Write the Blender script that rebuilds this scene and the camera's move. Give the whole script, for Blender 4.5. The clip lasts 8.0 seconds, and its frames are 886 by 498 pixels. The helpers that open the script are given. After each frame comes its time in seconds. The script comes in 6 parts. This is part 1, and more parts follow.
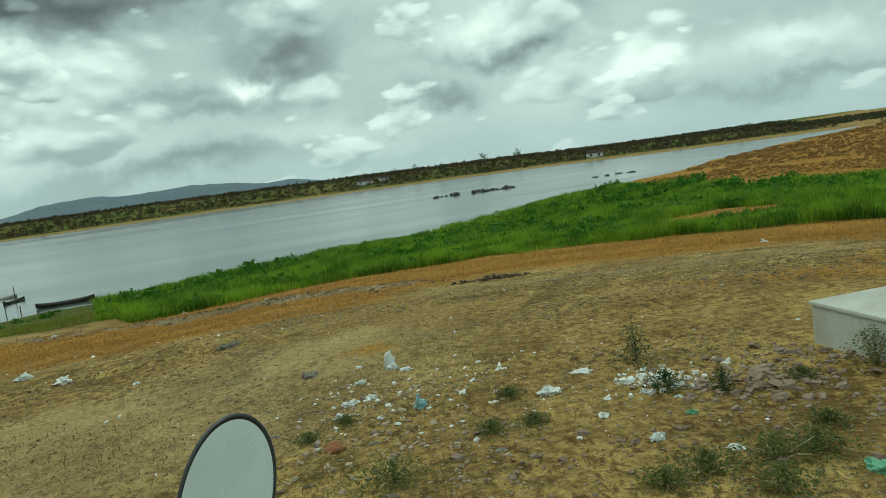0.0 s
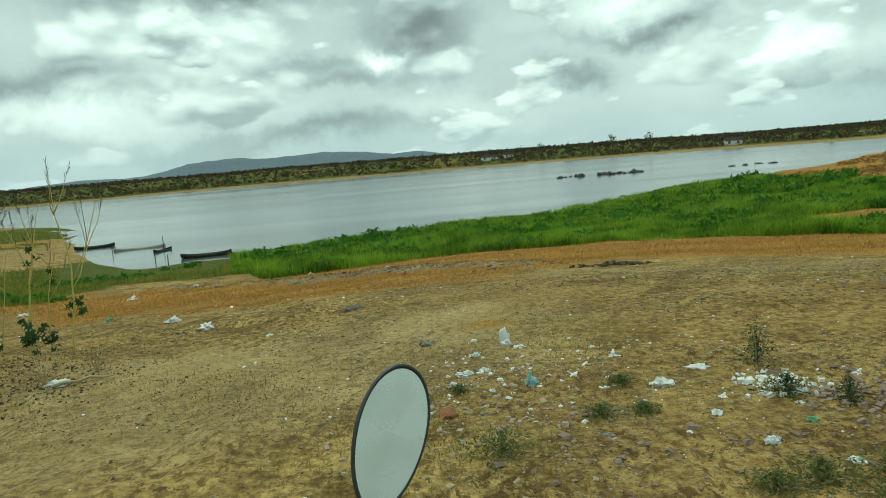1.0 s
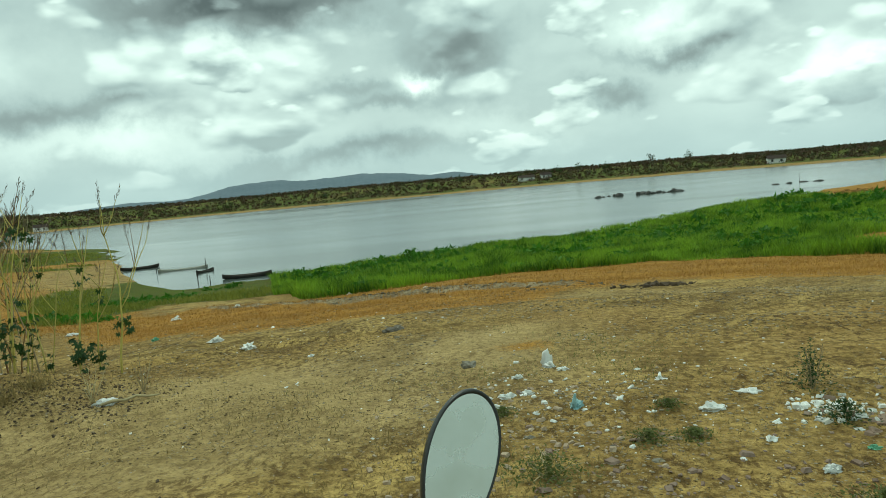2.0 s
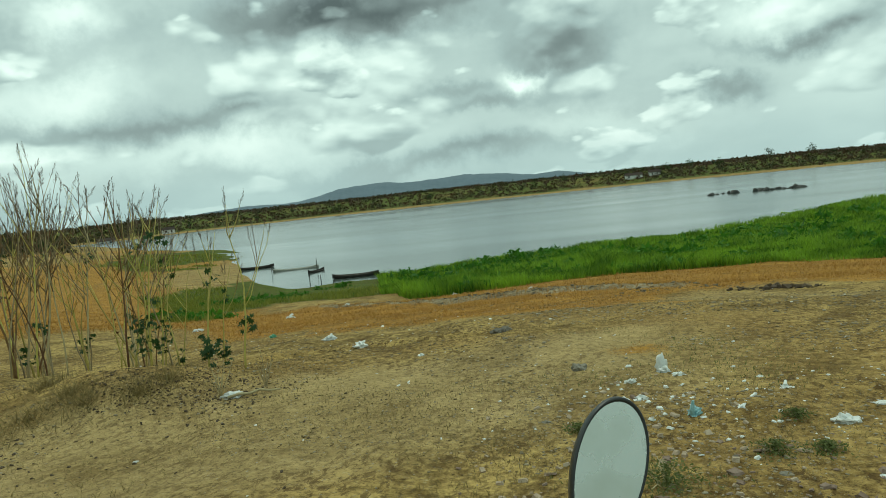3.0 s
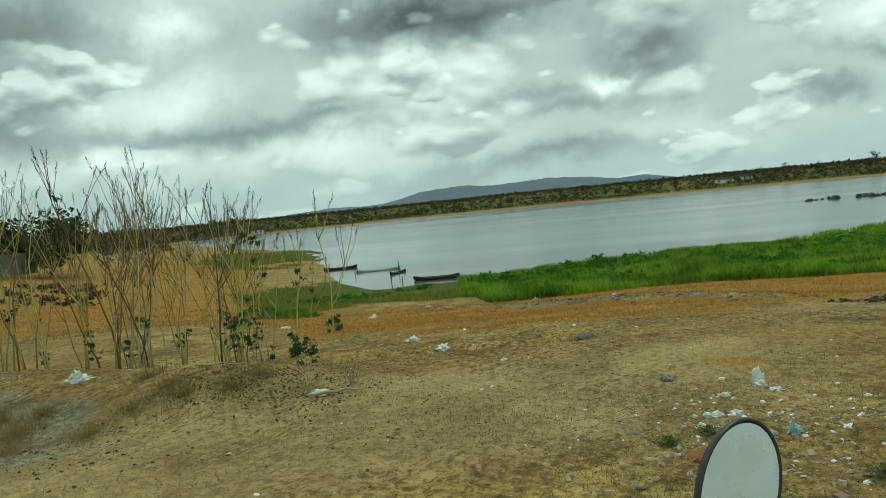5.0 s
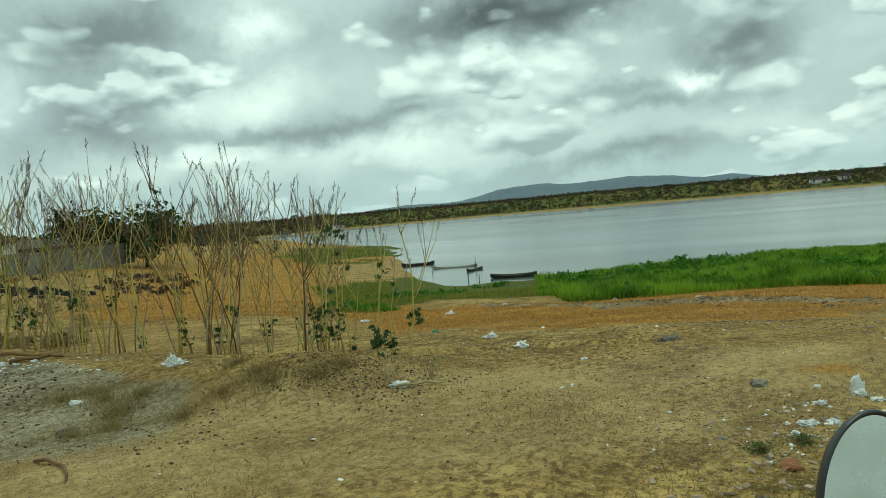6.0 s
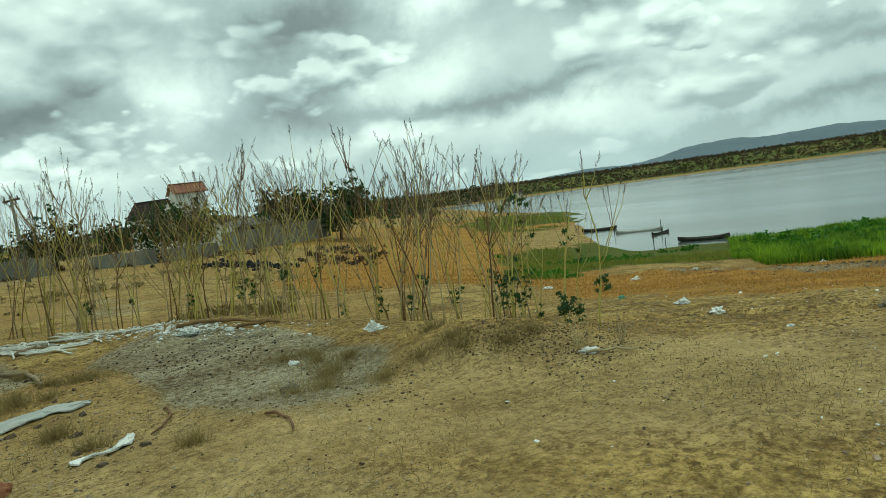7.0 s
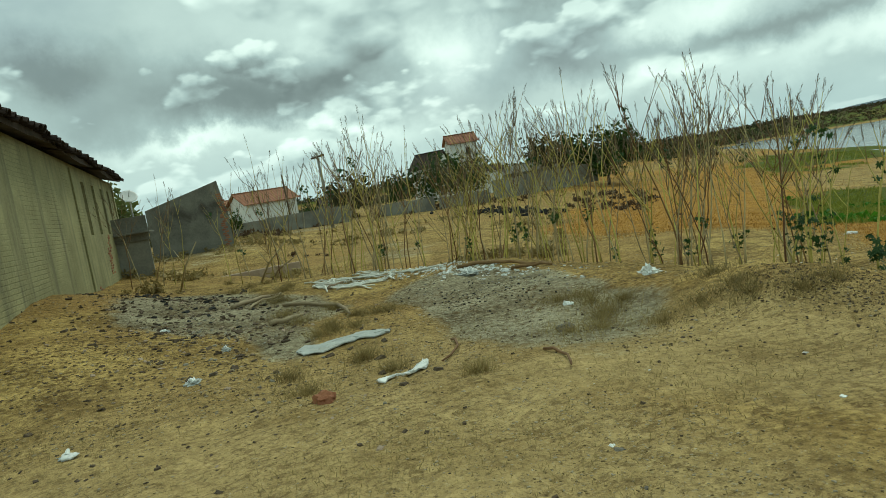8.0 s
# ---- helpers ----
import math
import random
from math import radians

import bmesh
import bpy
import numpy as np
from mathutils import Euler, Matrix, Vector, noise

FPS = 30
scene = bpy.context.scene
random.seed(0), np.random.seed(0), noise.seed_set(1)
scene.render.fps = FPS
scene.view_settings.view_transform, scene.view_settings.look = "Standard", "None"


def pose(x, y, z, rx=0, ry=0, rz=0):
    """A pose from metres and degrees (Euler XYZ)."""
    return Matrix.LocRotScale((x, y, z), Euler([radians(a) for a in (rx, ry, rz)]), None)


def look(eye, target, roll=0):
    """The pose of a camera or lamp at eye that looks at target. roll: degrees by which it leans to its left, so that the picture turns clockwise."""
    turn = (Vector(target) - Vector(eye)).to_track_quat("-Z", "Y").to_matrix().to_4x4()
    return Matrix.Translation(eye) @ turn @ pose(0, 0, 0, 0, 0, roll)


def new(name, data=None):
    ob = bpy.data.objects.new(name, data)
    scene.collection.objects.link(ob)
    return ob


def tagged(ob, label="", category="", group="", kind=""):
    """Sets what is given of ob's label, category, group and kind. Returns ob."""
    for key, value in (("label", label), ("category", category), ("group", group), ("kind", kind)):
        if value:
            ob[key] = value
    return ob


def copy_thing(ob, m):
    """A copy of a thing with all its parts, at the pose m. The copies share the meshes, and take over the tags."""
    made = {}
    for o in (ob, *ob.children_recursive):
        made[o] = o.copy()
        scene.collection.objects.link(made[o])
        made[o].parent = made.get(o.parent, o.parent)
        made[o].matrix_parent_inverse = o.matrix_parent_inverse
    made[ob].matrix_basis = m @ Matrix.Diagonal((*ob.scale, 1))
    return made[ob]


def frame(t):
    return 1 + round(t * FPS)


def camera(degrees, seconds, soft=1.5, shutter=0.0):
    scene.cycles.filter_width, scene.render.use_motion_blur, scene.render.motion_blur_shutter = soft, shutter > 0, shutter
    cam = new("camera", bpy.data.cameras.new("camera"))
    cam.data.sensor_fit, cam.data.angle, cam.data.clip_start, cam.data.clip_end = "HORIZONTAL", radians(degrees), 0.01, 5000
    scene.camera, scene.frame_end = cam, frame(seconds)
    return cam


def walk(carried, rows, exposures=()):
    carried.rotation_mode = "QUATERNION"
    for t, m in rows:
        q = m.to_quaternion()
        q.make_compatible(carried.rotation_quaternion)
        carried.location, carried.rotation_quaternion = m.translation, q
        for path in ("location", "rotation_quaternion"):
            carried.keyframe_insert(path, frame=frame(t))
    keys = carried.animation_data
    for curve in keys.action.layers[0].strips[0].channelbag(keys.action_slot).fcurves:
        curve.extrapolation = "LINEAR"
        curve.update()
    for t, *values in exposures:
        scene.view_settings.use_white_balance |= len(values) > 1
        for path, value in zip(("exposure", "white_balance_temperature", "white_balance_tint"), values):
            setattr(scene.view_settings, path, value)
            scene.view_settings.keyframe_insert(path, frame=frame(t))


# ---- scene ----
cam = camera(64.93, 8.0, soft=0.9)
ROWS = [
    (0.0, pose(0.038, 0.132, 1.416, 83.40, 7.93, -10.85)),
    (0.2, pose(0.007, 0.030, 1.453, 83.77, 6.84, -2.41)),
    (0.5, pose(-0.004, 0.014, 1.456, 83.37, 6.62, -0.20)),
    (1.0, pose(-0.000, 0.001, 1.450, 82.65, 4.91, -0.63)),
    (1.5, pose(-0.013, 0.029, 1.447, 83.85, 4.99, -0.15)),
    (3.0, pose(-0.079, -0.006, 1.468, 85.48, 6.21, 10.89)),
    (3.5, pose(-0.090, -0.009, 1.473, 86.00, 6.62, 13.84)),
    (4.0, pose(-0.095, -0.022, 1.479, 86.78, 6.49, 14.62)),
    (5.5, pose(-0.136, 0.002, 1.471, 86.39, 5.47, 20.38)),
    (6.0, pose(-0.155, -0.036, 1.464, 86.84, 5.11, 23.97)),
    (6.5, pose(-0.178, -0.067, 1.468, 85.48, 5.29, 28.85)),
    (7.0, pose(-0.172, -0.118, 1.478, 85.79, 7.82, 38.59)),
    (7.5, pose(-0.170, -0.182, 1.461, 85.66, 10.18, 50.94)),
    (8.0, pose(-0.198, -0.205, 1.452, 84.73, 9.86, 60.39)),
]
walk(cam, ROWS, [(0.0, -0.05, 6600, -6), (0.7, 0.1, 6600, -6), (1.5, 0.18, 6600, -6), (3.0, 0.05, 6600, -6), (4.0, -0.08, 6600, -6), (5.5, 0.02, 6600, -6), (7.0, 0.1, 6600, -6), (8.0, 0.1, 6600, -6)])

# ---- world: broken cumulus over a pale sky, soft high sun ----
SUN_EL, SUN_AZ = radians(58), radians(-35)
world = bpy.data.worlds.new("sky")
scene.world = world
world.use_nodes = True


class Tree:
    """Short hand for node trees."""

    def __init__(self, tree):
        self.t = tree

    def node(self, kind, **props):
        n = self.t.nodes.new(kind)
        for k, val in props.items():
            setattr(n, k, val)
        return n

    def put(self, sock, val):
        if isinstance(val, bpy.types.NodeSocket):
            self.t.links.new(val, sock)
        elif val is not None:
            sock.default_value = val

    def math(self, op, a, b=None, c=None, clamp=False):
        n = self.node("ShaderNodeMath", operation=op, use_clamp=clamp)
        for s, val in zip(n.inputs, (a, b, c)):
            self.put(s, val)
        return n.outputs[0]

    def vec(self, op, a, b=None, scale=None):
        n = self.node("ShaderNodeVectorMath", operation=op)
        self.put(n.inputs[0], a)
        self.put(n.inputs[1], b)
        if scale is not None:
            self.put(n.inputs["Scale"], scale)
        return n.outputs[0]

    def comb(self, x, y, z):
        n = self.node("ShaderNodeCombineXYZ")
        for s, val in zip(n.inputs, (x, y, z)):
            self.put(s, val)
        return n.outputs[0]

    def sep(self, val):
        n = self.node("ShaderNodeSeparateXYZ")
        self.put(n.inputs[0], val)
        return n.outputs

    def noise(self, val, scale, detail=6.0, rough=0.55, lac=2.0, warp=0.0):
        n = self.node("ShaderNodeTexNoise")
        self.put(n.inputs["Vector"], val)
        n.inputs["Scale"].default_value = scale
        n.inputs["Detail"].default_value = detail
        n.inputs["Roughness"].default_value = rough
        n.inputs["Lacunarity"].default_value = lac
        n.inputs["Distortion"].default_value = warp
        return n.outputs["Fac"]

    def node_noise(self, val, scale):
        n = self.node("ShaderNodeTexNoise")
        self.put(n.inputs["Vector"], val)
        n.inputs["Scale"].default_value, n.inputs["Detail"].default_value = scale, 4.0
        return n.outputs["Color"]

    def voronoi(self, val, scale, feature="F1", rand=1.0):
        n = self.node("ShaderNodeTexVoronoi", feature=feature)
        self.put(n.inputs["Vector"], val)
        n.inputs["Scale"].default_value = scale
        n.inputs["Randomness"].default_value = rand
        return n.outputs

    def ramp(self, val, stops, mode="LINEAR"):
        n = self.node("ShaderNodeValToRGB")
        n.color_ramp.interpolation = mode
        e = n.color_ramp.elements
        while len(e) < len(stops):
            e.new(0.5)
        for el, (p, col) in zip(e, stops):
            el.position = p
            el.color = (*col, 1) if isinstance(col, tuple) else (col, col, col, 1)
        self.put(n.inputs[0], val)
        return n.outputs[0]

    def mix(self, fac, a, b, blend="MIX"):
        n = self.node("ShaderNodeMix", data_type="RGBA", blend_type=blend)
        self.put(n.inputs["Factor"], fac)
        for key, val in (("A", a), ("B", b)):
            s = [i for i in n.inputs if i.name == key and i.type == "RGBA"][0]
            self.put(s, (*val, 1) if isinstance(val, tuple) else val)
        return [o for o in n.outputs if o.type == "RGBA"][0]

    def maprange(self, val, a, b, c=0.0, d=1.0, smooth=False):
        n = self.node("ShaderNodeMapRange", interpolation_type="SMOOTHSTEP" if smooth else "LINEAR")
        for s, x in zip(n.inputs, (val, a, b, c, d)):
            self.put(s, x)
        return n.outputs[0]


# soft masses of cloud: azimuth, elevation, half width, half height (degrees), light (+) or shade (-)
CLOUDS_EAST = [(-16.2, 14.3, 9.3, 2.1, -0.40), (0.6, 11.5, 5.1, 2.3, -0.30), (-3.2, 8.5, 2.1, 0.8, 0.35), (11.7, 5.7, 1.9, 0.9, -0.30), (14.9, 10.8, 2.8, 1.4, 0.30), (16.9, 8.3, 5.1, 0.7, -0.30), (20.2, 10.1, 4.2, 1.0, -0.20), (27.5, 5.5, 2.3, 1.6, 0.30), (37.5, 2.3, 10.2, 0.7, -0.28), (37.3, 5.5, 5.1, 1.2, 0.30), (3.8, 3.6, 5.1, 1.4, 0.22), (-8.1, 8.1, 6.0, 0.7, -0.20)]
CLOUDS_NORTH = [(-48.9, 14.7, 7.9, 2.3, -0.45), (-37.5, 15.2, 3.5, 1.3, 0.45), (-18.2, 14.7, 11.2, 1.9, -0.40), (-37.8, 10.9, 3.3, 1.6, 0.30), (-48.8, 9.5, 5.1, 1.9, -0.25), (-6.3, 6.6, 4.7, 0.7, -0.25), (-2.6, 8.3, 2.1, 0.7, 0.35), (1.4, 9.1, 3.7, 2.1, -0.25), (-10.2, 2.6, 13.0, 0.9, -0.35), (-27.0, 5.1, 6.5, 1.3, 0.28), (-29.9, 7.4, 10.2, 0.8, -0.12), (-43.4, 4.8, 8.4, 1.2, 0.20)]
CLOUDS_WEST = [(-87.7, 12.8, 6.5, 2.3, -0.40), (-72.7, 9.2, 10.7, 2.3, -0.48), (-58.3, 10.2, 2.8, 2.6, 0.42), (-78.8, 6.3, 5.6, 0.7, 0.38), (-72.6, 11.7, 7.0, 1.4, -0.15), (-66.2, 5.3, 7.4, 1.2, 0.30), (-35.5, 7.3, 7.9, 1.4, -0.20), (-49.2, 7.4, 5.6, 1.4, -0.18), (-87.5, 8.3, 3.7, 1.6, -0.15), (-42.5, 9.0, 3.3, 1.4, 0.25)]
CLOUDS = CLOUDS_EAST + CLOUDS_NORTH + CLOUDS_WEST


def build_sky():
    world.node_tree.nodes.clear()
    t = Tree(world.node_tree)
    way = t.node("ShaderNodeTexCoord").outputs["Generated"]
    x, y, z = t.sep(way)
    up = t.math("MAXIMUM", z, 0.0)
    sky = t.node("ShaderNodeTexSky", sky_type="NISHITA", sun_disc=False, sun_elevation=SUN_EL, sun_rotation=SUN_AZ, altitude=300, dust_density=2.5)
    blue = t.vec("SCALE", sky.outputs[0], scale=0.085)

    def plane(lift):
        """Directions, pressed flat so that clouds are wider than high, more so low down."""
        return t.comb(x, y, t.math("MULTIPLY", t.math("POWER", t.math("ADD", up, 0.02 + lift), 0.8), 1.75))

    def billow(p):
        v = t.node("ShaderNodeTexVoronoi", feature="SMOOTH_F1")
        t.put(v.inputs["Vector"], t.vec("ADD", p, t.vec("SCALE", t.node_noise(p, 5.0), scale=0.10)))
        v.inputs["Scale"].default_value, v.inputs["Detail"].default_value, v.inputs["Roughness"].default_value = 3.4, 2.6, 0.55
        v.inputs["Smoothness"].default_value = 0.25
        puff = t.math("SUBTRACT", 0.55, v.outputs["Distance"])
        return t.math("ADD", t.noise(p, 1.5, 6, 0.45), t.math("MULTIPLY", puff, 0.27))

    p0 = plane(0.0)
    fine = t.noise(p0, 14.0, 6, 0.55)
    az = t.math("MULTIPLY", t.math("ARCTAN2", x, y), 57.2958)
    el = t.math("MULTIPLY", t.math("ARCSINE", z), 57.2958)
    w1, w2 = t.noise(way, 5.0, 5, 0.6), t.noise(t.vec("ADD", way, (3.1, 7.7, 1.3)), 7.0, 6, 0.6)
    azw = t.math("ADD", az, t.math("MULTIPLY", t.math("SUBTRACT", w1, 0.5), 13.0))
    elw = t.math("ADD", el, t.math("MULTIPLY", t.math("SUBTRACT", w2, 0.5), 8.0))
    mass = None
    for a0, e0, wa, we, amp in CLOUDS:
        da = t.math("DIVIDE", t.math("SUBTRACT", azw, a0), wa)
        de = t.math("DIVIDE", t.math("SUBTRACT", elw, e0), we)
        rr = t.math("ADD", t.math("MULTIPLY", da, da), t.math("MULTIPLY", de, de))
        g = t.math("MULTIPLY", t.math("EXPONENT", t.math("MULTIPLY", rr, -1.0)), amp)
        mass = g if mass is None else t.math("ADD", mass, g)
    # a veil of soft grey and white
    veil = t.noise(p0, 2.3, 5, 0.5)
    tone = t.math("ADD", t.math("ADD", 0.64, t.math("MULTIPLY", t.math("SUBTRACT", veil, 0.5), 0.55)), mass)
    tone = t.math("ADD", tone, t.math("MULTIPLY", t.math("SUBTRACT", fine, 0.5), 0.10))
    # heaped clouds with lit tops and grey bases, in two sizes
    for scale, lift, seed, thr, dark, light, amount in ((1.35, 0.022, (0.0, 0.0, 0.0), 0.44, 0.36, 1.0, 0.8), (2.7, 0.014, (5.3, 2.1, 0.4), 0.46, 0.42, 1.02, 0.75)):
        q0 = t.vec("ADD", t.vec("SCALE", p0, scale=scale), seed)
        q1 = t.vec("ADD", t.vec("SCALE", plane(lift), scale=scale), seed)
        h0, h1 = billow(q0), billow(q1)
        h0m = t.math("ADD", h0, t.math("MULTIPLY", mass, -0.10))
        cover = t.maprange(h0m, thr, thr + 0.06, 0.0, amount, True)
        lit = t.math("ADD", 0.54, t.math("MULTIPLY", t.math("SUBTRACT", h0, h1), 6.2))
        lit = t.math("SUBTRACT", lit, t.math("MULTIPLY", t.maprange(h0m, thr, thr + 0.22), 0.22))
        body_tone = t.math("ADD", t.maprange(lit, 0.0, 1.0, dark, light), t.math("MULTIPLY", mass, 0.75))
        n = t.node("ShaderNodeMix", data_type="FLOAT")
        t.put(n.inputs[0], cover)
        t.put(n.inputs[2], tone)
        t.put(n.inputs[3], body_tone)
        tone = n.outputs[0]
    tone = t.maprange(tone, -0.10, 1.08, 0.0, 1.0)
    cloud = t.ramp(tone, [(0.0, (0.11, 0.14, 0.15)), (0.3, (0.235, 0.29, 0.305)), (0.52, (0.405, 0.51, 0.53)), (0.76, (0.685, 0.82, 0.82)), (0.98, (0.96, 1.08, 1.07))])
    cover = t.maprange(veil, 0.30, 0.46, 0.82, 1.0)
    low = t.maprange(el, 0.0, 6.5, 0.0, 1.0, True)
    haze = t.mix(t.maprange(t.noise(p0, 1.6, 4, 0.5), 0.35, 0.65), (0.30, 0.43, 0.48), (0.58, 0.72, 0.74))
    body = t.mix(cover, blue, cloud)
    body = t.mix(t.maprange(low, 0.0, 1.0, 0.6, 0.0), body, haze)
    out = t.node("ShaderNodeOutputWorld")
    bg = t.node("ShaderNodeBackground")
    t.put(bg.inputs[0], body)
    bg.inputs[1].default_value = 1.0
    t.put(out.inputs[0], bg.outputs[0])


build_sky()
sun = new("sun", bpy.data.lights.new("sun", "SUN"))
sun.data.energy, sun.data.angle, sun.data.color = 0.9, radians(14), (1.0, 0.95, 0.84)
sun.matrix_world = look((0, 0, 0), (-math.sin(SUN_AZ) * math.cos(SUN_EL), -math.cos(SUN_AZ) * math.cos(SUN_EL), -math.sin(SUN_EL)))


# ---- materials ----
def material(name, rough=0.8, metal=0.0, spec=0.3):
    m = bpy.data.materials.new(name)
    m.use_nodes = True
    t = Tree(m.node_tree)
    b = m.node_tree.nodes["Principled BSDF"]
    b.inputs["Roughness"].default_value, b.inputs["Metallic"].default_value = rough, metal
    b.inputs["Specular IOR Level"].default_value = spec
    return m, t, b


def bump(t, b, height, strength=0.5, dist=0.02):
    n = t.node("ShaderNodeBump")
    n.inputs["Strength"].default_value, n.inputs["Distance"].default_value = strength, dist
    t.put(n.inputs["Height"], height)
    t.put(b.inputs["Normal"], n.outputs[0])


def mottled(name, dark, light, scale=3.0, fine=40.0, rough=0.85, spec=0.25, bumps=0.3, dist=0.01, stain=None, vary=0.0, metal=0.0):
    """A surface with blotches at two scales, an optional stain colour, and some change from object to object."""
    m, t, b = material(name, rough, metal, spec)
    pos = t.node("ShaderNodeTexCoord").outputs["Object"]
    a = t.noise(pos, scale, 5, 0.6)
    f = t.noise(pos, fine, 4, 0.6)
    col = t.mix(t.maprange(t.math("ADD", t.math("MULTIPLY", a, 0.65), t.math("MULTIPLY", f, 0.35)), 0.32, 0.68), dark, light)
    if stain:
        s = t.ramp(t.noise(pos, scale * 0.6, 6, 0.65, warp=0.6), [(0.52, 0.0), (0.66, 0.8)])
        col = t.mix(s, col, stain)
    if vary:
        rnd = t.node("ShaderNodeObjectInfo").outputs["Random"]
        hs = t.node("ShaderNodeHueSaturation")
        t.put(hs.inputs["Color"], col)
        t.put(hs.inputs["Value"], t.maprange(rnd, 0, 1, 1 - vary, 1 + vary))
        t.put(hs.inputs["Hue"], t.maprange(rnd, 0, 1, 0.5 - vary * 0.04, 0.5 + vary * 0.04))
        col = hs.outputs[0]
    t.put(b.inputs["Base Color"], col)
    bump(t, b, t.math("ADD", t.math("MULTIPLY", a, 0.4), f), bumps, dist)
    return m


def leafy(name, dark, light, rough=0.6, trans=0.25, patch=0.22, hard=0.2):
    """Leaves and blades: colour changes from island to island; a little light comes through."""
    m, t, b = material(name, rough, 0, 0.25)
    isl = t.node("ShaderNodeNewGeometry").outputs["Random Per Island"]
    pos = t.node("ShaderNodeNewGeometry").outputs["Position"]
    n = t.noise(pos, patch, 4, 0.6)
    f = t.math("ADD", t.math("MULTIPLY", isl, 0.4), t.math("MULTIPLY", t.maprange(n, 0.5 - hard, 0.5 + hard), 0.6))
    col = t.mix(f, dark, light)
    t.put(b.inputs["Base Color"], col)
    tr = t.node("ShaderNodeBsdfTranslucent")
    t.put(tr.inputs[0], col)
    ms = t.node("ShaderNodeMixShader")
    ms.inputs[0].default_value = trans
    t.put(ms.inputs[1], b.outputs[0])
    t.put(ms.inputs[2], tr.outputs[0])
    out = [x for x in m.node_tree.nodes if x.type == "OUTPUT_MATERIAL"][0]
    t.put(out.inputs[0], ms.outputs[0])
    return m


def ground_material():
    m, t, b = material("dry_earth", 0.95, 0, 0.12)
    pos = t.node("ShaderNodeNewGeometry").outputs["Position"]
    at = t.node("ShaderNodeAttribute", attribute_name="cover")
    r, g, bl = t.sep(at.outputs["Color"])
    trk = at.outputs["Alpha"]
    big = t.noise(pos, 0.18, 5, 0.6)
    mid = t.noise(pos, 1.1, 6, 0.62, warp=0.3)
    fine = t.noise(pos, 14.0, 5, 0.65)
    grit = t.noise(pos, 70.0, 3, 0.6)
    px, py, pz = t.sep(pos)
    along = t.comb(t.math("ADD", t.math("MULTIPLY", px, 0.10), t.math("MULTIPLY", py, 0.17)), t.math("SUBTRACT", t.math("MULTIPLY", px, 1.70), t.math("MULTIPLY", py, 1.0)), 0.0)
    rut = t.noise(along, 1.3, 5, 0.6)
    mid = t.math("ADD", t.math("MULTIPLY", mid, 0.65), t.math("MULTIPLY", rut, 0.35))
    mixed = t.math("ADD", t.math("MULTIPLY", mid, 0.6), t.math("MULTIPLY", fine, 0.4))
    speck = t.noise(pos, 33.0, 4, 0.7)
    earth = t.mix(t.maprange(mixed, 0.43, 0.57), (0.12, 0.085, 0.034), (0.50, 0.41, 0.20))
    earth = t.mix(t.maprange(big, 0.42, 0.62), earth, t.mix(t.maprange(fine, 0.3, 0.7), (0.20, 0.14, 0.06), (0.42, 0.315, 0.15)))
    track = t.mix(t.maprange(mixed, 0.40, 0.60), (0.26, 0.215, 0.125), (0.46, 0.39, 0.24))
    earth = t.mix(t.math("MULTIPLY", trk, t.maprange(mid, 0.3, 0.5, 0.5, 1.0)), earth, track)
    ochre = t.mix(t.maprange(mixed, 0.38, 0.60), (0.22, 0.125, 0.032), (0.47, 0.285, 0.075))
    green = t.mix(t.maprange(mixed, 0.38, 0.62), (0.03, 0.06, 0.010), (0.10, 0.155, 0.02))
    ash = t.mix(t.maprange(mixed, 0.42, 0.58), (0.08, 0.077, 0.056), (0.38, 0.375, 0.28))

    litter = t.math("MULTIPLY", t.maprange(t.noise(t.vec("ADD", pos, (3.0, 8.0, 0.0)), 2.2, 7, 0.72, warp=0.8), 0.53, 0.63), 0.62)
    earth = t.mix(t.math("MULTIPLY", litter, t.maprange(trk, 0.0, 1.0, 1.0, 0.35)), earth, t.mix(t.maprange(fine, 0.35, 0.65), (0.07, 0.052, 0.022), (0.22, 0.165, 0.07)))

    def edge(v, w=0.5):
        return t.maprange(t.math("ADD", v, t.math("MULTIPLY", t.math("SUBTRACT", mixed, 0.5), w * 2.4)), 0.38, 0.62, 0.0, 1.0, True)

    col = t.mix(edge(g), earth, ochre)
    col = t.mix(edge(r), col, green)
    col = t.mix(1.0, col, (1.06, 0.91, 0.65), "MULTIPLY")
    col = t.mix(t.math("MULTIPLY", edge(bl), 0.72), col, ash)
    # pebbles and scraps too small to be pieces of their own
    vor = t.voronoi(pos, 22.0)
    peb = t.math("MULTIPLY", t.math("LESS_THAN", vor["Distance"], 0.16), t.math("GREATER_THAN", t.sep(vor["Color"])[0], 0.72))
    peb = t.math("MULTIPLY", peb, t.maprange(t.noise(pos, 0.7, 3), 0.42, 0.6))
    col = t.mix(t.math("MULTIPLY", peb, 0.75), col, t.mix(t.sep(vor["Color"])[1], (0.10, 0.08, 0.055), (0.52, 0.49, 0.42)))
    col = t.mix(t.math("MULTIPLY", t.maprange(speck, 0.52, 0.68), 0.7), col, (0.075, 0.055, 0.026))
    col = t.mix(t.math("MULTIPLY", t.maprange(t.noise(t.vec("ADD", pos, (9.0, 4.0, 0.0)), 26.0, 4, 0.7), 0.60, 0.72), 0.45), col, (0.50, 0.44, 0.30))
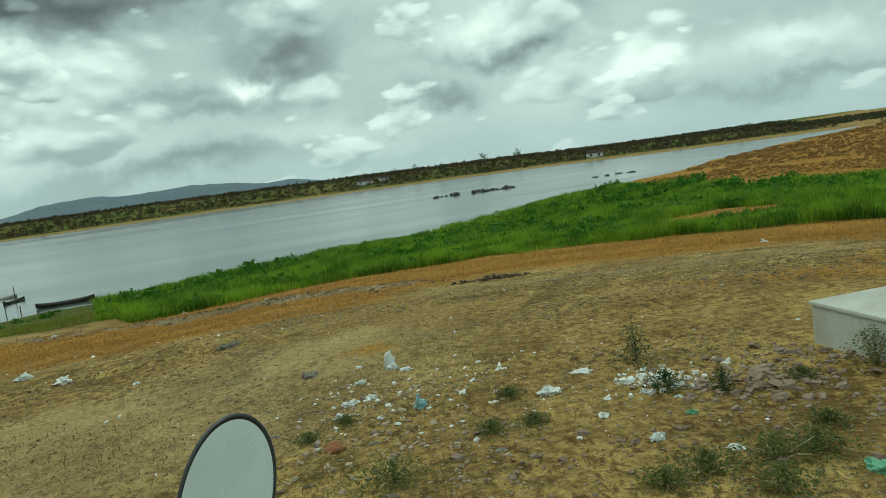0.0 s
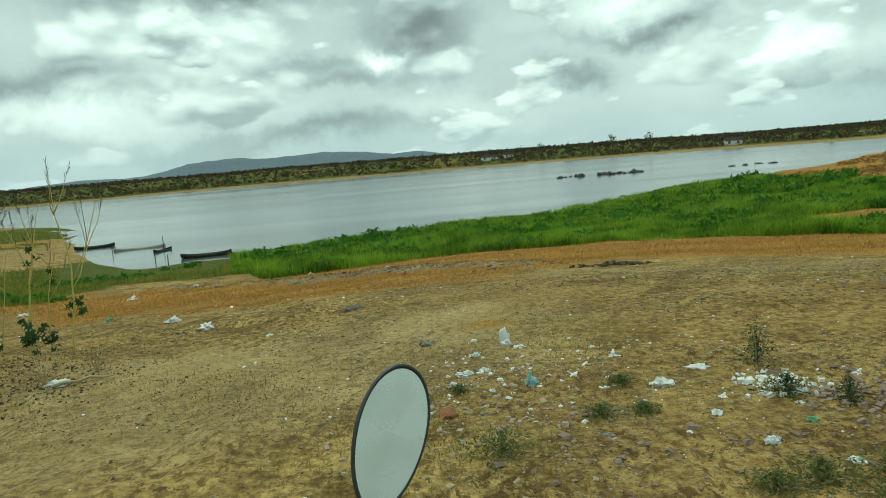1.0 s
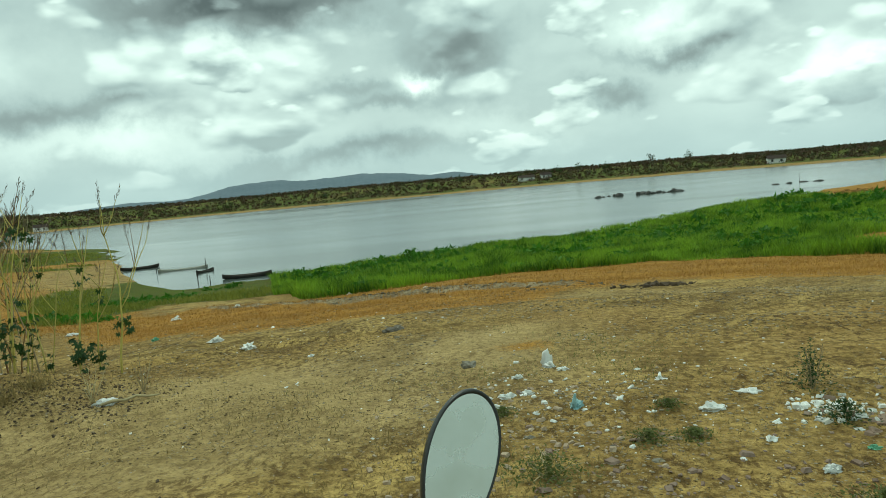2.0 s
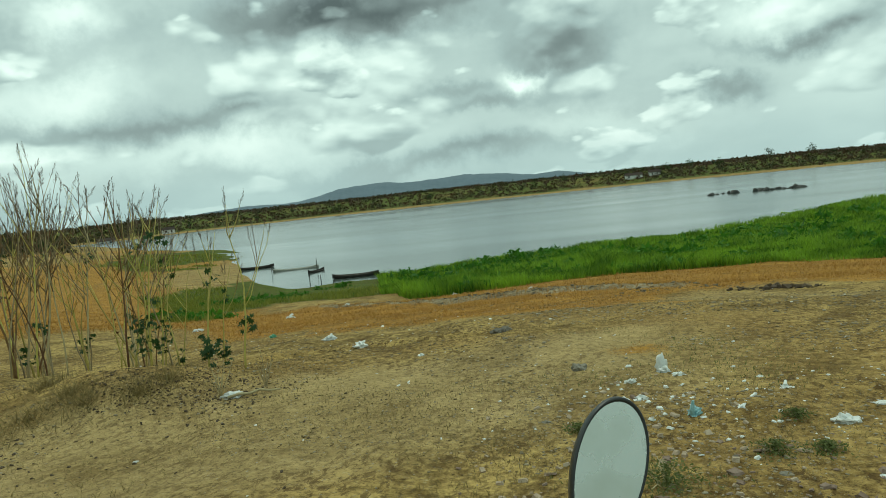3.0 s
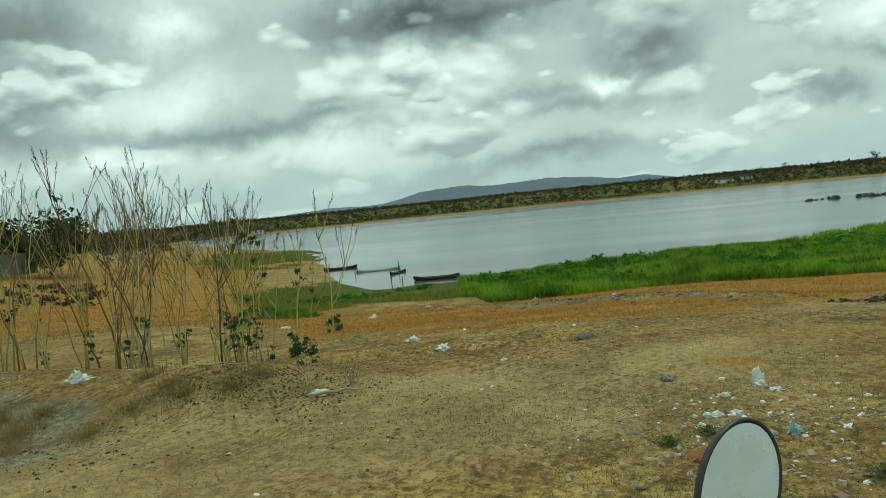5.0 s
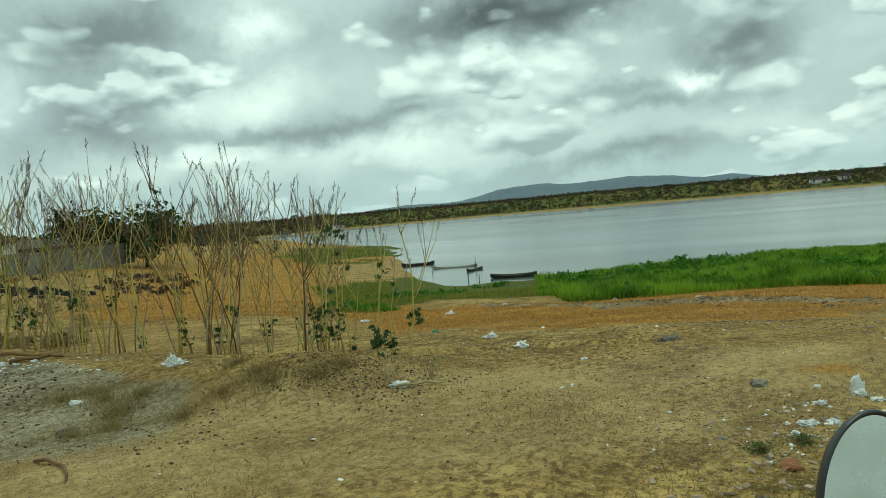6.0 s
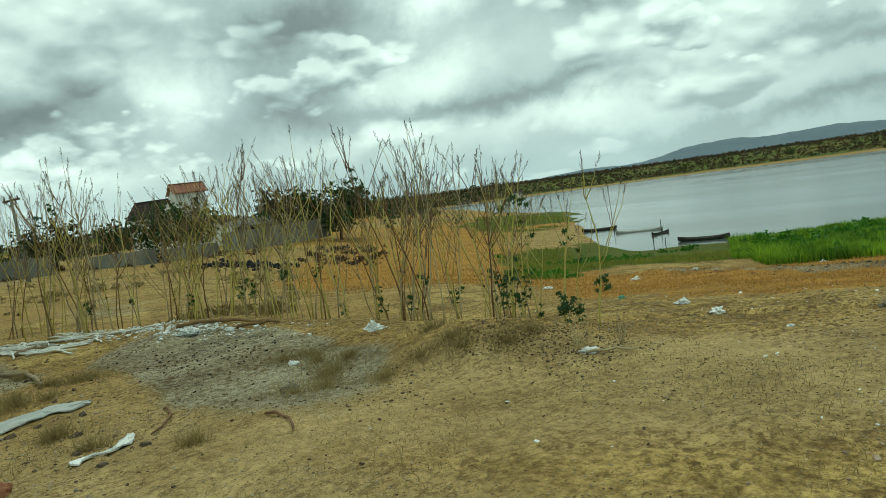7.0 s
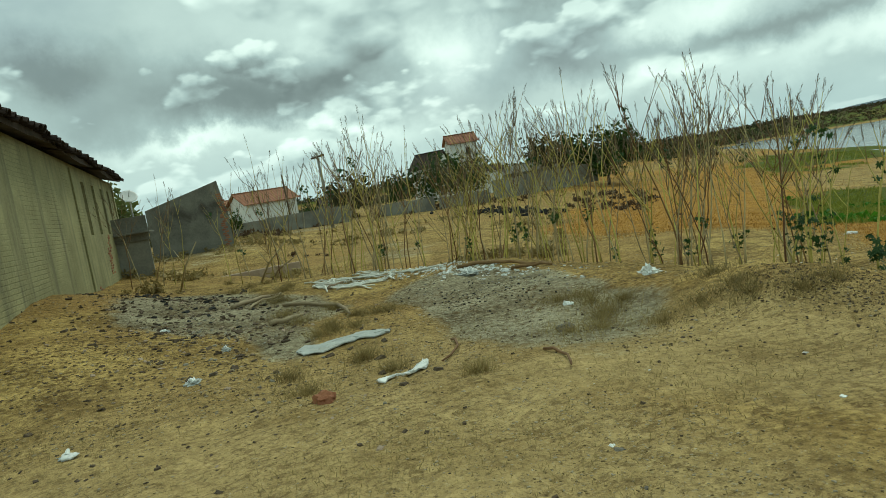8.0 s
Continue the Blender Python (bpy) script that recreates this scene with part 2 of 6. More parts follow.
    # dark crumbs and straw litter, gathered in drifts
    drift = t.maprange(t.noise(t.vec("ADD", pos, (1.7, 5.0, 0.0)), 0.55, 5, 0.65), 0.36, 0.56)
    crumb = t.noise(t.comb(t.math("MULTIPLY", px, 1.6), py, 0.0), 9.0, 6, 0.75, warp=0.6)
    col = t.mix(t.math("MULTIPLY", t.math("MULTIPLY", t.maprange(crumb, 0.51, 0.565), drift), t.maprange(trk, 0.0, 1.0, 0.95, 0.55)), col, t.mix(fine, (0.035, 0.022, 0.009), (0.17, 0.10, 0.035)))
    hs = t.node("ShaderNodeBrightContrast")
    t.put(hs.inputs["Color"], col)
    hs.inputs["Bright"].default_value, hs.inputs["Contrast"].default_value = 0.07, 0.14
    t.put(b.inputs["Base Color"], hs.outputs[0])
    h = t.math("ADD", t.math("MULTIPLY", mid, 1.2), t.math("ADD", t.math("MULTIPLY", fine, 0.5), t.math("ADD", t.math("MULTIPLY", grit, 0.12), t.math("MULTIPLY", peb, 0.25))))
    bump(t, b, h, 1.0, 0.10)
    return m


def water_material():
    m, t, b = material("lake_water", 0.06, 0, 0.5)
    b.inputs["Base Color"].default_value = (0.075, 0.095, 0.085, 1)
    b.inputs["IOR"].default_value = 1.33
    pos = t.node("ShaderNodeNewGeometry").outputs["Position"]
    sx, sy, sz = t.sep(pos)
    st = t.comb(t.math("MULTIPLY", sx, 0.35), sy, 0.0)
    wind = t.noise(t.comb(t.math("MULTIPLY", sx, 0.006), t.math("MULTIPLY", sy, 0.028), 0.0), 1.0, 4, 0.55)
    t.put(b.inputs["Roughness"], t.maprange(wind, 0.38, 0.62, 0.12, 0.20))
    h = t.math("ADD", t.noise(st, 1.6, 4, 0.55), t.math("MULTIPLY", t.noise(st, 0.35, 3, 0.5), 1.5))
    bump(t, b, h, 0.12, 0.05)
    return m


def glass_mirror():
    m, t, b = material("mirror_glass", 0.22, 1.0)
    pos = t.node("ShaderNodeTexCoord").outputs["Object"]
    n = t.noise(pos, 22.0, 4, 0.5)
    t.put(b.inputs["Base Color"], t.mix(t.maprange(n, 0.4, 0.7), (0.50, 0.53, 0.48), (0.45, 0.48, 0.42)))
    t.put(b.inputs["Roughness"], t.maprange(n, 0.4, 0.7, 0.26, 0.33))
    return m


def plaster_material():
    """Thin yellowish plaster with the brick courses showing through, streaked from the eaves."""
    m, t, b = material("weathered_plaster", 0.92, 0, 0.2)
    pos = t.node("ShaderNodeTexCoord").outputs["Object"]
    px, py, pz = t.sep(pos)
    br = t.node("ShaderNodeTexBrick")
    t.put(br.inputs["Vector"], t.comb(t.math("ADD", px, t.math("MULTIPLY", t.noise(pos, 3.0, 3), 0.03)), t.math("ADD", pz, t.math("MULTIPLY", t.noise(pos, 2.0, 3), 0.03)), 0.0))
    for k, val in (("Scale", 1.0), ("Mortar Size", 0.012), ("Mortar Smooth", 0.6), ("Brick Width", 0.26), ("Row Height", 0.085)):
        br.inputs[k].default_value = val
    blot, fine = t.noise(pos, 0.8, 6, 0.65), t.noise(pos, 24.0, 4, 0.6)
    streak = t.noise(t.comb(t.math("MULTIPLY", px, 2.6), 0.0, t.math("MULTIPLY", pz, 0.22)), 1.0, 5, 0.6)
    col = t.mix(t.maprange(t.math("ADD", t.math("MULTIPLY", blot, 0.6), t.math("MULTIPLY", fine, 0.4)), 0.36, 0.64), (0.19, 0.18, 0.092), (0.39, 0.36, 0.19))
    show = t.maprange(t.noise(pos, 0.55, 5, 0.6), 0.46, 0.62)
    col = t.mix(t.math("MULTIPLY", t.math("MULTIPLY", br.outputs["Fac"], show), 0.30), col, (0.15, 0.135, 0.08))
    col = t.mix(t.math("MULTIPLY", t.maprange(streak, 0.50, 0.68), 0.6), col, (0.11, 0.105, 0.07))
    t.put(b.inputs["Base Color"], col)
    bump(t, b, t.math("SUBTRACT", t.math("MULTIPLY", fine, 0.5), t.math("MULTIPLY", br.outputs["Fac"], show)), 0.6, 0.015)
    return m


EARTH, WATER, MIRROR = ground_material(), water_material(), glass_mirror()
M_REED = leafy("lush_shore_grass", (0.022, 0.085, 0.005), (0.32, 0.50, 0.04), trans=0.42, patch=0.55, hard=0.10)
M_HEADGRASS = leafy("headland_straw", (0.13, 0.075, 0.025), (0.40, 0.23, 0.07), trans=0.3)
M_TUSSOCK = leafy("dark_tussock", (0.018, 0.075, 0.006), (0.10, 0.27, 0.02), trans=0.35)
M_SEDGE = leafy("yellowing_sedge", (0.10, 0.14, 0.015), (0.34, 0.32, 0.06), trans=0.4, patch=0.6)
M_STRAW = leafy("straw_grass", (0.27, 0.135, 0.028), (0.54, 0.30, 0.075), trans=0.4)
M_SCRUB = leafy("thorn_scrub", (0.018, 0.026, 0.008), (0.075, 0.07, 0.025))
M_BARE = leafy("leafless_scrub", (0.05, 0.03, 0.016), (0.115, 0.07, 0.036))
M_TREE = leafy("tree_foliage", (0.012, 0.035, 0.006), (0.06, 0.10, 0.018))
M_CASTOR = leafy("castor_leaf", (0.018, 0.05, 0.014), (0.05, 0.10, 0.028))
M_WEED = leafy("low_weed_leaf", (0.06, 0.09, 0.02), (0.20, 0.22, 0.07), trans=0.35)
M_OLIVE = leafy("olive_dry_weed", (0.11, 0.085, 0.03), (0.42, 0.32, 0.13), trans=0.35)
M_SEED = leafy("grey_seed_plume", (0.10, 0.075, 0.05), (0.22, 0.17, 0.11), trans=0.3)
M_DEAD = leafy("withered_leaf", (0.06, 0.025, 0.01), (0.16, 0.075, 0.03))
M_STEM_Y = mottled("yellow_green_stem", (0.34, 0.28, 0.07), (0.56, 0.47, 0.15), 6, 60, 0.75, bumps=0.3, vary=0.25)
M_STEM_G = mottled("pale_dry_stem", (0.27, 0.21, 0.115), (0.50, 0.41, 0.24), 6, 60, 0.8, bumps=0.3, vary=0.3)
M_BRANCH = mottled("grey_brown_branch", (0.15, 0.11, 0.065), (0.32, 0.25, 0.155), 6, 60, 0.8, bumps=0.3, vary=0.3)
M_BLEACH = mottled("bleached_stalk", (0.55, 0.55, 0.48), (0.78, 0.78, 0.70), 6, 60, 0.8, bumps=0.3, vary=0.15)
M_STEM_B = mottled("brown_dry_stem", (0.12, 0.065, 0.03), (0.26, 0.15, 0.07), 6, 60, 0.8, bumps=0.3, vary=0.3)
M_BARK = mottled("bark", (0.05, 0.036, 0.022), (0.14, 0.10, 0.065), 8, 60, 0.9, bumps=0.8)
M_ROCK = mottled("grey_stone", (0.12, 0.105, 0.08), (0.33, 0.30, 0.24), 6, 50, 0.9, bumps=0.7, vary=0.3)
M_LIPROCK = mottled("dark_slope_stone", (0.06, 0.05, 0.034), (0.21, 0.18, 0.125), 6, 50, 0.9, bumps=0.7)
M_WETROCK = mottled("wet_dark_rock", (0.02, 0.022, 0.02), (0.07, 0.07, 0.06), 1, 8, 0.5, bumps=0.7)
M_BRICK = mottled("red_brick", (0.20, 0.075, 0.038), (0.36, 0.155, 0.08), 5, 60, 0.9, bumps=0.6, vary=0.25)
M_RUBBLE = mottled("broken_tile_rubble", (0.24, 0.16, 0.11), (0.42, 0.33, 0.25), 5, 50, 0.9, bumps=0.6, vary=0.35)
M_PLASTER = plaster_material()
M_CEMENT = mottled("dark_cement_render", (0.085, 0.083, 0.070), (0.23, 0.225, 0.185), 1.3, 18, 0.92, bumps=0.5, stain=(0.055, 0.05, 0.042))
M_WHITE = mottled("whitewash", (0.62, 0.63, 0.60), (0.80, 0.80, 0.77), 1.2, 25, 0.85, bumps=0.2, stain=(0.50, 0.49, 0.45))
M_PAINT = mottled("dusty_white_paint", (0.44, 0.45, 0.40), (0.60, 0.61, 0.55), 1.6, 30, 0.7, bumps=0.25, stain=(0.40, 0.38, 0.31))
M_TILE = mottled("clay_roof_tile", (0.20, 0.085, 0.05), (0.36, 0.17, 0.10), 2, 20, 0.85, bumps=0.5, vary=0.2)
M_TILE_OLD = mottled("blackened_roof_tile", (0.018, 0.014, 0.012), (0.075, 0.052, 0.04), 3, 20, 0.9, bumps=0.6, vary=0.3)
M_WALLGREY = mottled("grey_block_wall", (0.13, 0.13, 0.11), (0.30, 0.295, 0.245), 0.6, 12, 0.9, bumps=0.4, stain=(0.12, 0.115, 0.10))
# Near-black: shade inside openings put into colour; also charred and black pieces.
M_DARK = mottled("shade_and_char_black", (0.012, 0.012, 0.011), (0.03, 0.03, 0.027), 2, 20, 0.8)
M_BAG = mottled("white_plastic_bag", (0.66, 0.68, 0.64), (0.86, 0.87, 0.83), 9, 50, 0.45, spec=0.4, bumps=0.5, stain=(0.55, 0.52, 0.43), vary=0.12)
M_BAGBLUE = mottled("pale_blue_plastic", (0.18, 0.36, 0.38), (0.36, 0.55, 0.55), 9, 50, 0.45, spec=0.4, bumps=0.5)
M_BAGGREEN = mottled("green_plastic", (0.10, 0.34, 0.20), (0.22, 0.50, 0.32), 9, 50, 0.45, spec=0.4, bumps=0.5)
M_SHEET = mottled("grey_plastic_sheet", (0.28, 0.30, 0.28), (0.46, 0.48, 0.44), 4, 40, 0.5, spec=0.4, bumps=0.5, stain=(0.33, 0.32, 0.26))
M_WOOD = mottled("weathered_wood", (0.17, 0.125, 0.075), (0.38, 0.30, 0.19), 3, 40, 0.85, bumps=0.5, vary=0.3)
M_BOAT = mottled("tarred_boat_wood", (0.014, 0.013, 0.011), (0.05, 0.043, 0.034), 2, 20, 0.75, bumps=0.5)
M_BOATPALE = mottled("pale_boat_wood", (0.22, 0.22, 0.18), (0.42, 0.42, 0.36), 2, 20, 0.8, bumps=0.4)
M_RUBBER = mottled("black_plastic", (0.012, 0.014, 0.013), (0.026, 0.028, 0.026), 8, 90, 0.42, spec=0.5, bumps=0.1)
M_STEEL = mottled("dull_steel", (0.35, 0.35, 0.34), (0.55, 0.55, 0.53), 8, 60, 0.4, metal=0.9)
M_DISH = mottled("dish_paint", (0.62, 0.64, 0.62), (0.75, 0.76, 0.74), 2, 20, 0.5)
# The haze of distance is put into the hills' blue-grey colour.
M_HILL = mottled("haze_tinted_hill", (0.105, 0.15, 0.185), (0.15, 0.20, 0.235), 0.004, 0.03, 0.95, bumps=0.0)


# ---- helpers for building ----
def mesh_object(name, verts, faces, mat, smooth=False):
    me = bpy.data.meshes.new(name)
    me.from_pydata([tuple(map(float, p)) for p in verts], [], [tuple(map(int, q)) for q in faces])
    me.materials.append(mat)
    if smooth:
        me.polygons.foreach_set("use_smooth", [True] * len(me.polygons))
    me.update()
    return new(name, me)


def quick_mesh(name, verts, faces, mat, smooth=False):
    """The same from arrays of equal faces, for large meshes."""
    verts, faces = np.asarray(verts, np.float32), np.asarray(faces, np.int32)
    me = bpy.data.meshes.new(name)
    k = faces.shape[1]
    me.vertices.add(len(verts))
    me.vertices.foreach_set("co", verts.ravel())
    me.loops.add(faces.size)
    me.loops.foreach_set("vertex_index", faces.ravel())
    me.polygons.add(len(faces))
    me.polygons.foreach_set("loop_start", np.arange(0, faces.size, k, dtype=np.int32))
    if smooth:
        me.polygons.foreach_set("use_smooth", np.ones(len(faces), bool))
    me.materials.append(mat)
    me.update(calc_edges=True)
    return new(name, me)


def part(name, bm, mat, parent, label="", smooth=False):
    """Links a bmesh as one mesh object under a thing or a part."""
    me = bpy.data.meshes.new(name)
    bm.to_mesh(me)
    bm.free()
    me.materials.append(mat)
    if smooth:
        me.polygons.foreach_set("use_smooth", [True] * len(me.polygons))
    ob = new(name, me)
    ob.parent = parent
    return tagged(ob, label)


def thing(name, m, label, category, group="", kind=""):
    ob = new(name)
    ob.empty_display_size = 0.1
    ob.matrix_world = m
    return tagged(ob, label, category, group, kind)


def box(bm, x0, y0, z0, x1, y1, z1, bevel=0.0):
    r = bmesh.ops.create_cube(bm, size=1)
    for p in r["verts"]:
        p.co = Vector((x0 + (p.co.x + 0.5) * (x1 - x0), y0 + (p.co.y + 0.5) * (y1 - y0), z0 + (p.co.z + 0.5) * (z1 - z0)))
    if bevel:
        es = list({e for p in r["verts"] for e in p.link_edges})
        bmesh.ops.bevel(bm, geom=es, offset=bevel, segments=2, affect="EDGES", profile=0.6)
    return bm


def boxed(*a, bevel=0.0):
    return box(bmesh.new(), *a, bevel=bevel)


def tube(bm, pts, radii, sides=6, cap=True):
    """A tapered tube along points."""
    rings = []
    pts = [Vector(p) for p in pts]
    for i, p in enumerate(pts):
        d = (pts[min(i + 1, len(pts) - 1)] - pts[max(i - 1, 0)]).normalized()
        a = d.cross(Vector((0.13, 0.97, 0.21))).normalized()
        b = d.cross(a)
        rings.append([bm.verts.new(p + (a * math.cos(k * math.tau / sides) + b * math.sin(k * math.tau / sides)) * radii[i]) for k in range(sides)])
    for r0, r1 in zip(rings, rings[1:]):
        for k in range(sides):
            bm.faces.new((r0[k], r0[(k + 1) % sides], r1[(k + 1) % sides], r1[k]))
    if cap:
        bm.faces.new(rings[0][::-1])
        bm.faces.new(rings[-1])
    return bm


def lump(rng, sx, sy, sz, rough=0.35, sub=2, freq=1.6):
    """A crumpled or broken lump that sits on z = 0."""
    bm = bmesh.new()
    bmesh.ops.create_icosphere(bm, subdivisions=sub, radius=1)
    off = Vector((rng.uniform(-50, 50), rng.uniform(-50, 50), rng.uniform(-50, 50)))
    for p in bm.verts:
        n = noise.noise(p.co * freq + off) + 0.5 * noise.noise(p.co * freq * 2.7 + off)
        p.co *= 1 + rough * n
        p.co = Vector((p.co.x * sx, p.co.y * sy, max(p.co.z, -0.45) * sz))
    lo = min(p.co.z for p in bm.verts)
    for p in bm.verts:
        p.co.z -= lo
    return bm


# ---- the lie of the land ----
WATER_Z = -4.2
# the lake's edge: near shore from the bay to the narrows, then back along the far shore
NEAR_SHORE = [(-175, 226), (-96, 140), (-72, 121), (-46, 99), (-44, 90), (-43, 81), (-34, 66), (-26, 55), (-20, 48), (-16, 53), (-9, 59), (1, 64), (9, 69), (15, 77), (24, 89), (34, 96), (44, 108), (66, 124), (100, 154), (145, 182)]
FAR_SHORE = [(190, 220), (150, 242), (100, 303), (24, 352), (-60, 368), (-150, 378), (-209, 330), (-240, 290)]
LAKE = np.array(NEAR_SHORE + FAR_SHORE, float)


TABLES = {}


def fbm(x, y, scale, octaves=4, seed=0):
    """Smooth value noise in numpy."""
    if seed not in TABLES:
        TABLES[seed] = np.random.RandomState(1000 + seed).rand(256, 256)
    tab = TABLES[seed]
    out, amp, tot = np.zeros_like(x), 1.0, 0.0
    for o in range(octaves):
        u, w = x / scale * 2 ** o + 31.7 * o, y / scale * 2 ** o + 17.3 * o
        i, j = np.floor(u).astype(int), np.floor(w).astype(int)
        fu, fw = u - i, w - j
        fu, fw = fu * fu * (3 - 2 * fu), fw * fw * (3 - 2 * fw)
        g = lambda a, b: tab[a % 256, b % 256]
        out += amp * ((g(i, j) * (1 - fu) + g(i + 1, j) * fu) * (1 - fw) + (g(i, j + 1) * (1 - fu) + g(i + 1, j + 1) * fu) * fw)
        tot += amp
        amp *= 0.5
    return out / tot - 0.5


def smooth(a, b, v):
    q = np.clip((v - a) / (b - a), 0, 1)
    return q * q * (3 - 2 * q)


def shore(x, y):
    """Distance to the lake's edge, positive on land; and whether the far shore is the nearer one."""
    best, far, inside = np.full(x.shape, 1e9), np.zeros(x.shape, bool), np.zeros(x.shape, bool)
    n = len(LAKE)
    for i in range(n):
        (ax, ay), (bx, by) = LAKE[i], LAKE[(i + 1) % n]
        q = np.clip(((x - ax) * (bx - ax) + (y - ay) * (by - ay)) / ((bx - ax) ** 2 + (by - ay) ** 2), 0, 1)
        d = np.hypot(x - ax - q * (bx - ax), y - ay - q * (by - ay))
        near = d < best
        best = np.where(near, d, best)
        far = np.where(near, i >= len(NEAR_SHORE), far)
        cross = ((ay > y) != (by > y)) & (x < (bx - ax) * (y - ay) / (by - ay + 1e-9) + ax)
        inside ^= cross
    return np.where(inside, -best, best), far


MOUND = [(-4.4, 5.45, 1.15, 0.75, 0.27), (-6.9, 5.9, 1.8, 0.9, 0.10), (-10.2, 5.9, 2.4, 1.0, 0.10)]


def outcrop(az):
    """How far off the stony lip on the slope lies, by direction."""
    return np.interp(az, [-24, -12, -5, 1, 6, 10], [30, 20.5, 20, 18.5, 15.5, 14.5])


def land(x, y):
    """Height of the ground."""
    x, y = np.asarray(x, float), np.asarray(y, float)
    r, az = np.hypot(x, y), np.degrees(np.arctan2(x, y))
    sd, far = shore(x, y)
    sd = sd + fbm(x, y, 9, 3, 5) * np.clip(r / 25, 0, 3.0)
    # the slope towards the lake, gentler to the left where the field is
    slope = np.interp(r, [0, 7, 9.5, 12, 20, 30, 45, 60, 110, 200, 400], [0, -0.05, -0.2, -0.55, -1.55, -2.55, -3.3, -3.65, -3.8, -3.3, -3.2])
    # a made-up platform of earth and ash ends in a low brow; the field lies below it
    brow = np.interp(az, [-100, -88, -74, -60, -56, -44, -36, -30, -24, -15], [34, 30, 16.5, 13.2, 12.6, 9.4, 7.9, 6.8, 6.2, 6.0]) + fbm(x, y, 3, 3, 9) * 0.8
    field = -0.55 * smooth(0, 2.6, r - brow) + np.interp(r, [0, 25, 45, 80, 150, 300], [0, -0.1, 0.1, 0.45, 0.0, -0.5])
    wl = smooth(-24, -46, az) * (y > -40) + (np.abs(az) > 100)
    wl = np.clip(wl, 0, 1)
    h = slope * (1 - wl) + field * wl
    bank = WATER_Z + np.where(sd > 0, 0.06 + 0.035 * sd + 0.0022 * np.clip(sd, 0, 60) ** 2, 0.12 * sd)
    bank = bank + 0.30 * smooth(-15, -20, az) * smooth(-4, -1, sd)
    k = 0.8
    near = -np.log(np.exp(-np.clip(h, -20, 20) / k) + np.exp(-np.clip(bank, -20, 20) / k)) * k
    near = np.where(h < bank - 3, h, near)
    near = np.maximum(near, -9)
    top = np.interp(az, [-90, -45, -30, -10, 2, 10, 20, 30, 42, 90], [5.5, 7.0, 6.6, 6.4, 5.6, 5.0, 3.4, 2.4, 1.2, 2.0])
    farh = WATER_Z + np.where(sd > 0, 0.25 + np.minimum(sd * 0.035, 0.5) + (top + 1.0) * smooth(8, 130, sd) + 3.0 * smooth(300, 1500, sd), 0.12 * sd)
    farh = farh + fbm(x, y, 120, 3, 8) * 2.4 * smooth(20, 90, sd)
    farh = np.maximum(farh, -9)
    z = np.where(far, farh, near)
    # relief close by
    bumps = fbm(x, y, 2.2, 4, 2) * 0.16 + fbm(x, y, 0.45, 3, 3) * 0.06
    z = z + bumps * smooth(60, 20, r) + fbm(x, y, 18, 3, 4) * 0.5 * smooth(10, 40, r) * (sd > 3) * (1 - far)
    for mx, my, wx, wy, hh in MOUND:
        z = z + hh * np.exp(-((x - mx) / wx) ** 2 - ((y - my) / wy) ** 2) * (1 + 0.5 * fbm(x, y, 0.8, 3, 6))
    # the stony lip on the slope, and the low bank by the shed
    z = z + 0.16 * np.exp(-((r - outcrop(az)) / 0.9) ** 2) * smooth(-27, -20, az) * smooth(10, 6, az) * (1 + fbm(x, y, 1.5, 3, 7))
    z = z + 0.75 * smooth(25, 34, r) * smooth(60, 46, r) * smooth(-70, -78, az) * (az > -100)
    # a bank of earth against the old building
    z = z + 0.45 * smooth(-6, -10.5, x) * smooth(2.2, -1.0, y) * smooth(-24, -14, x) * (y > -40)
    z = z + 0.30 * smooth(-9, -15, x) * smooth(3.5, 0.5, y) * (x > -40)
    # a shallow rut edge
    z = z - 0.07 * smooth(0.25, 0.0, np.abs(y - 7.6 - 0.12 * x + 0.7 * np.sin(x * 0.8))) * (x > -5) * (x < -1.2)
    return z


def ground_z(x, y):
    return float(land(np.array([x]), np.array([y]))[0])


def build_ground():
    az = np.radians(np.concatenate([np.arange(-104, 50, 0.28), np.arange(50, 256, 4.0)]))
    rad = np.concatenate([[0.002, 0.15, 0.5, 0.9, 1.3], np.geomspace(1.6, 4600, 400)])
    A, Rr = np.meshgrid(az, rad)
    x, y = Rr * np.sin(A), Rr * np.cos(A)
    z = land(x, y)
    na, nr = len(az), len(rad)
    i, j = np.meshgrid(np.arange(nr - 1), np.arange(na), indexing="ij")
    j2 = (j + 1) % na
    faces = np.stack([i * na + j, (i + 1) * na + j, (i + 1) * na + j2, i * na + j2], -1).reshape(-1, 4)
    faces = faces[:, ::-1]
    co = np.stack([x, y, z], -1).reshape(-1, 3)
    ob = quick_mesh("ground", co, faces, EARTH, True)
    col = np.zeros((len(co), 4), np.float32)
    green, dry, ash, trk = zones(co[:, 0], co[:, 1])
    col[:, 0], col[:, 1], col[:, 2], col[:, 3] = green, dry, ash, trk
    at = ob.data.color_attributes.new("cover", "FLOAT_COLOR", "POINT")
    at.data.foreach_set("color", col.ravel())
    return tagged(ob, "bare dusty earth with ochre dry grass and grey ash", "ground", kind="structure")


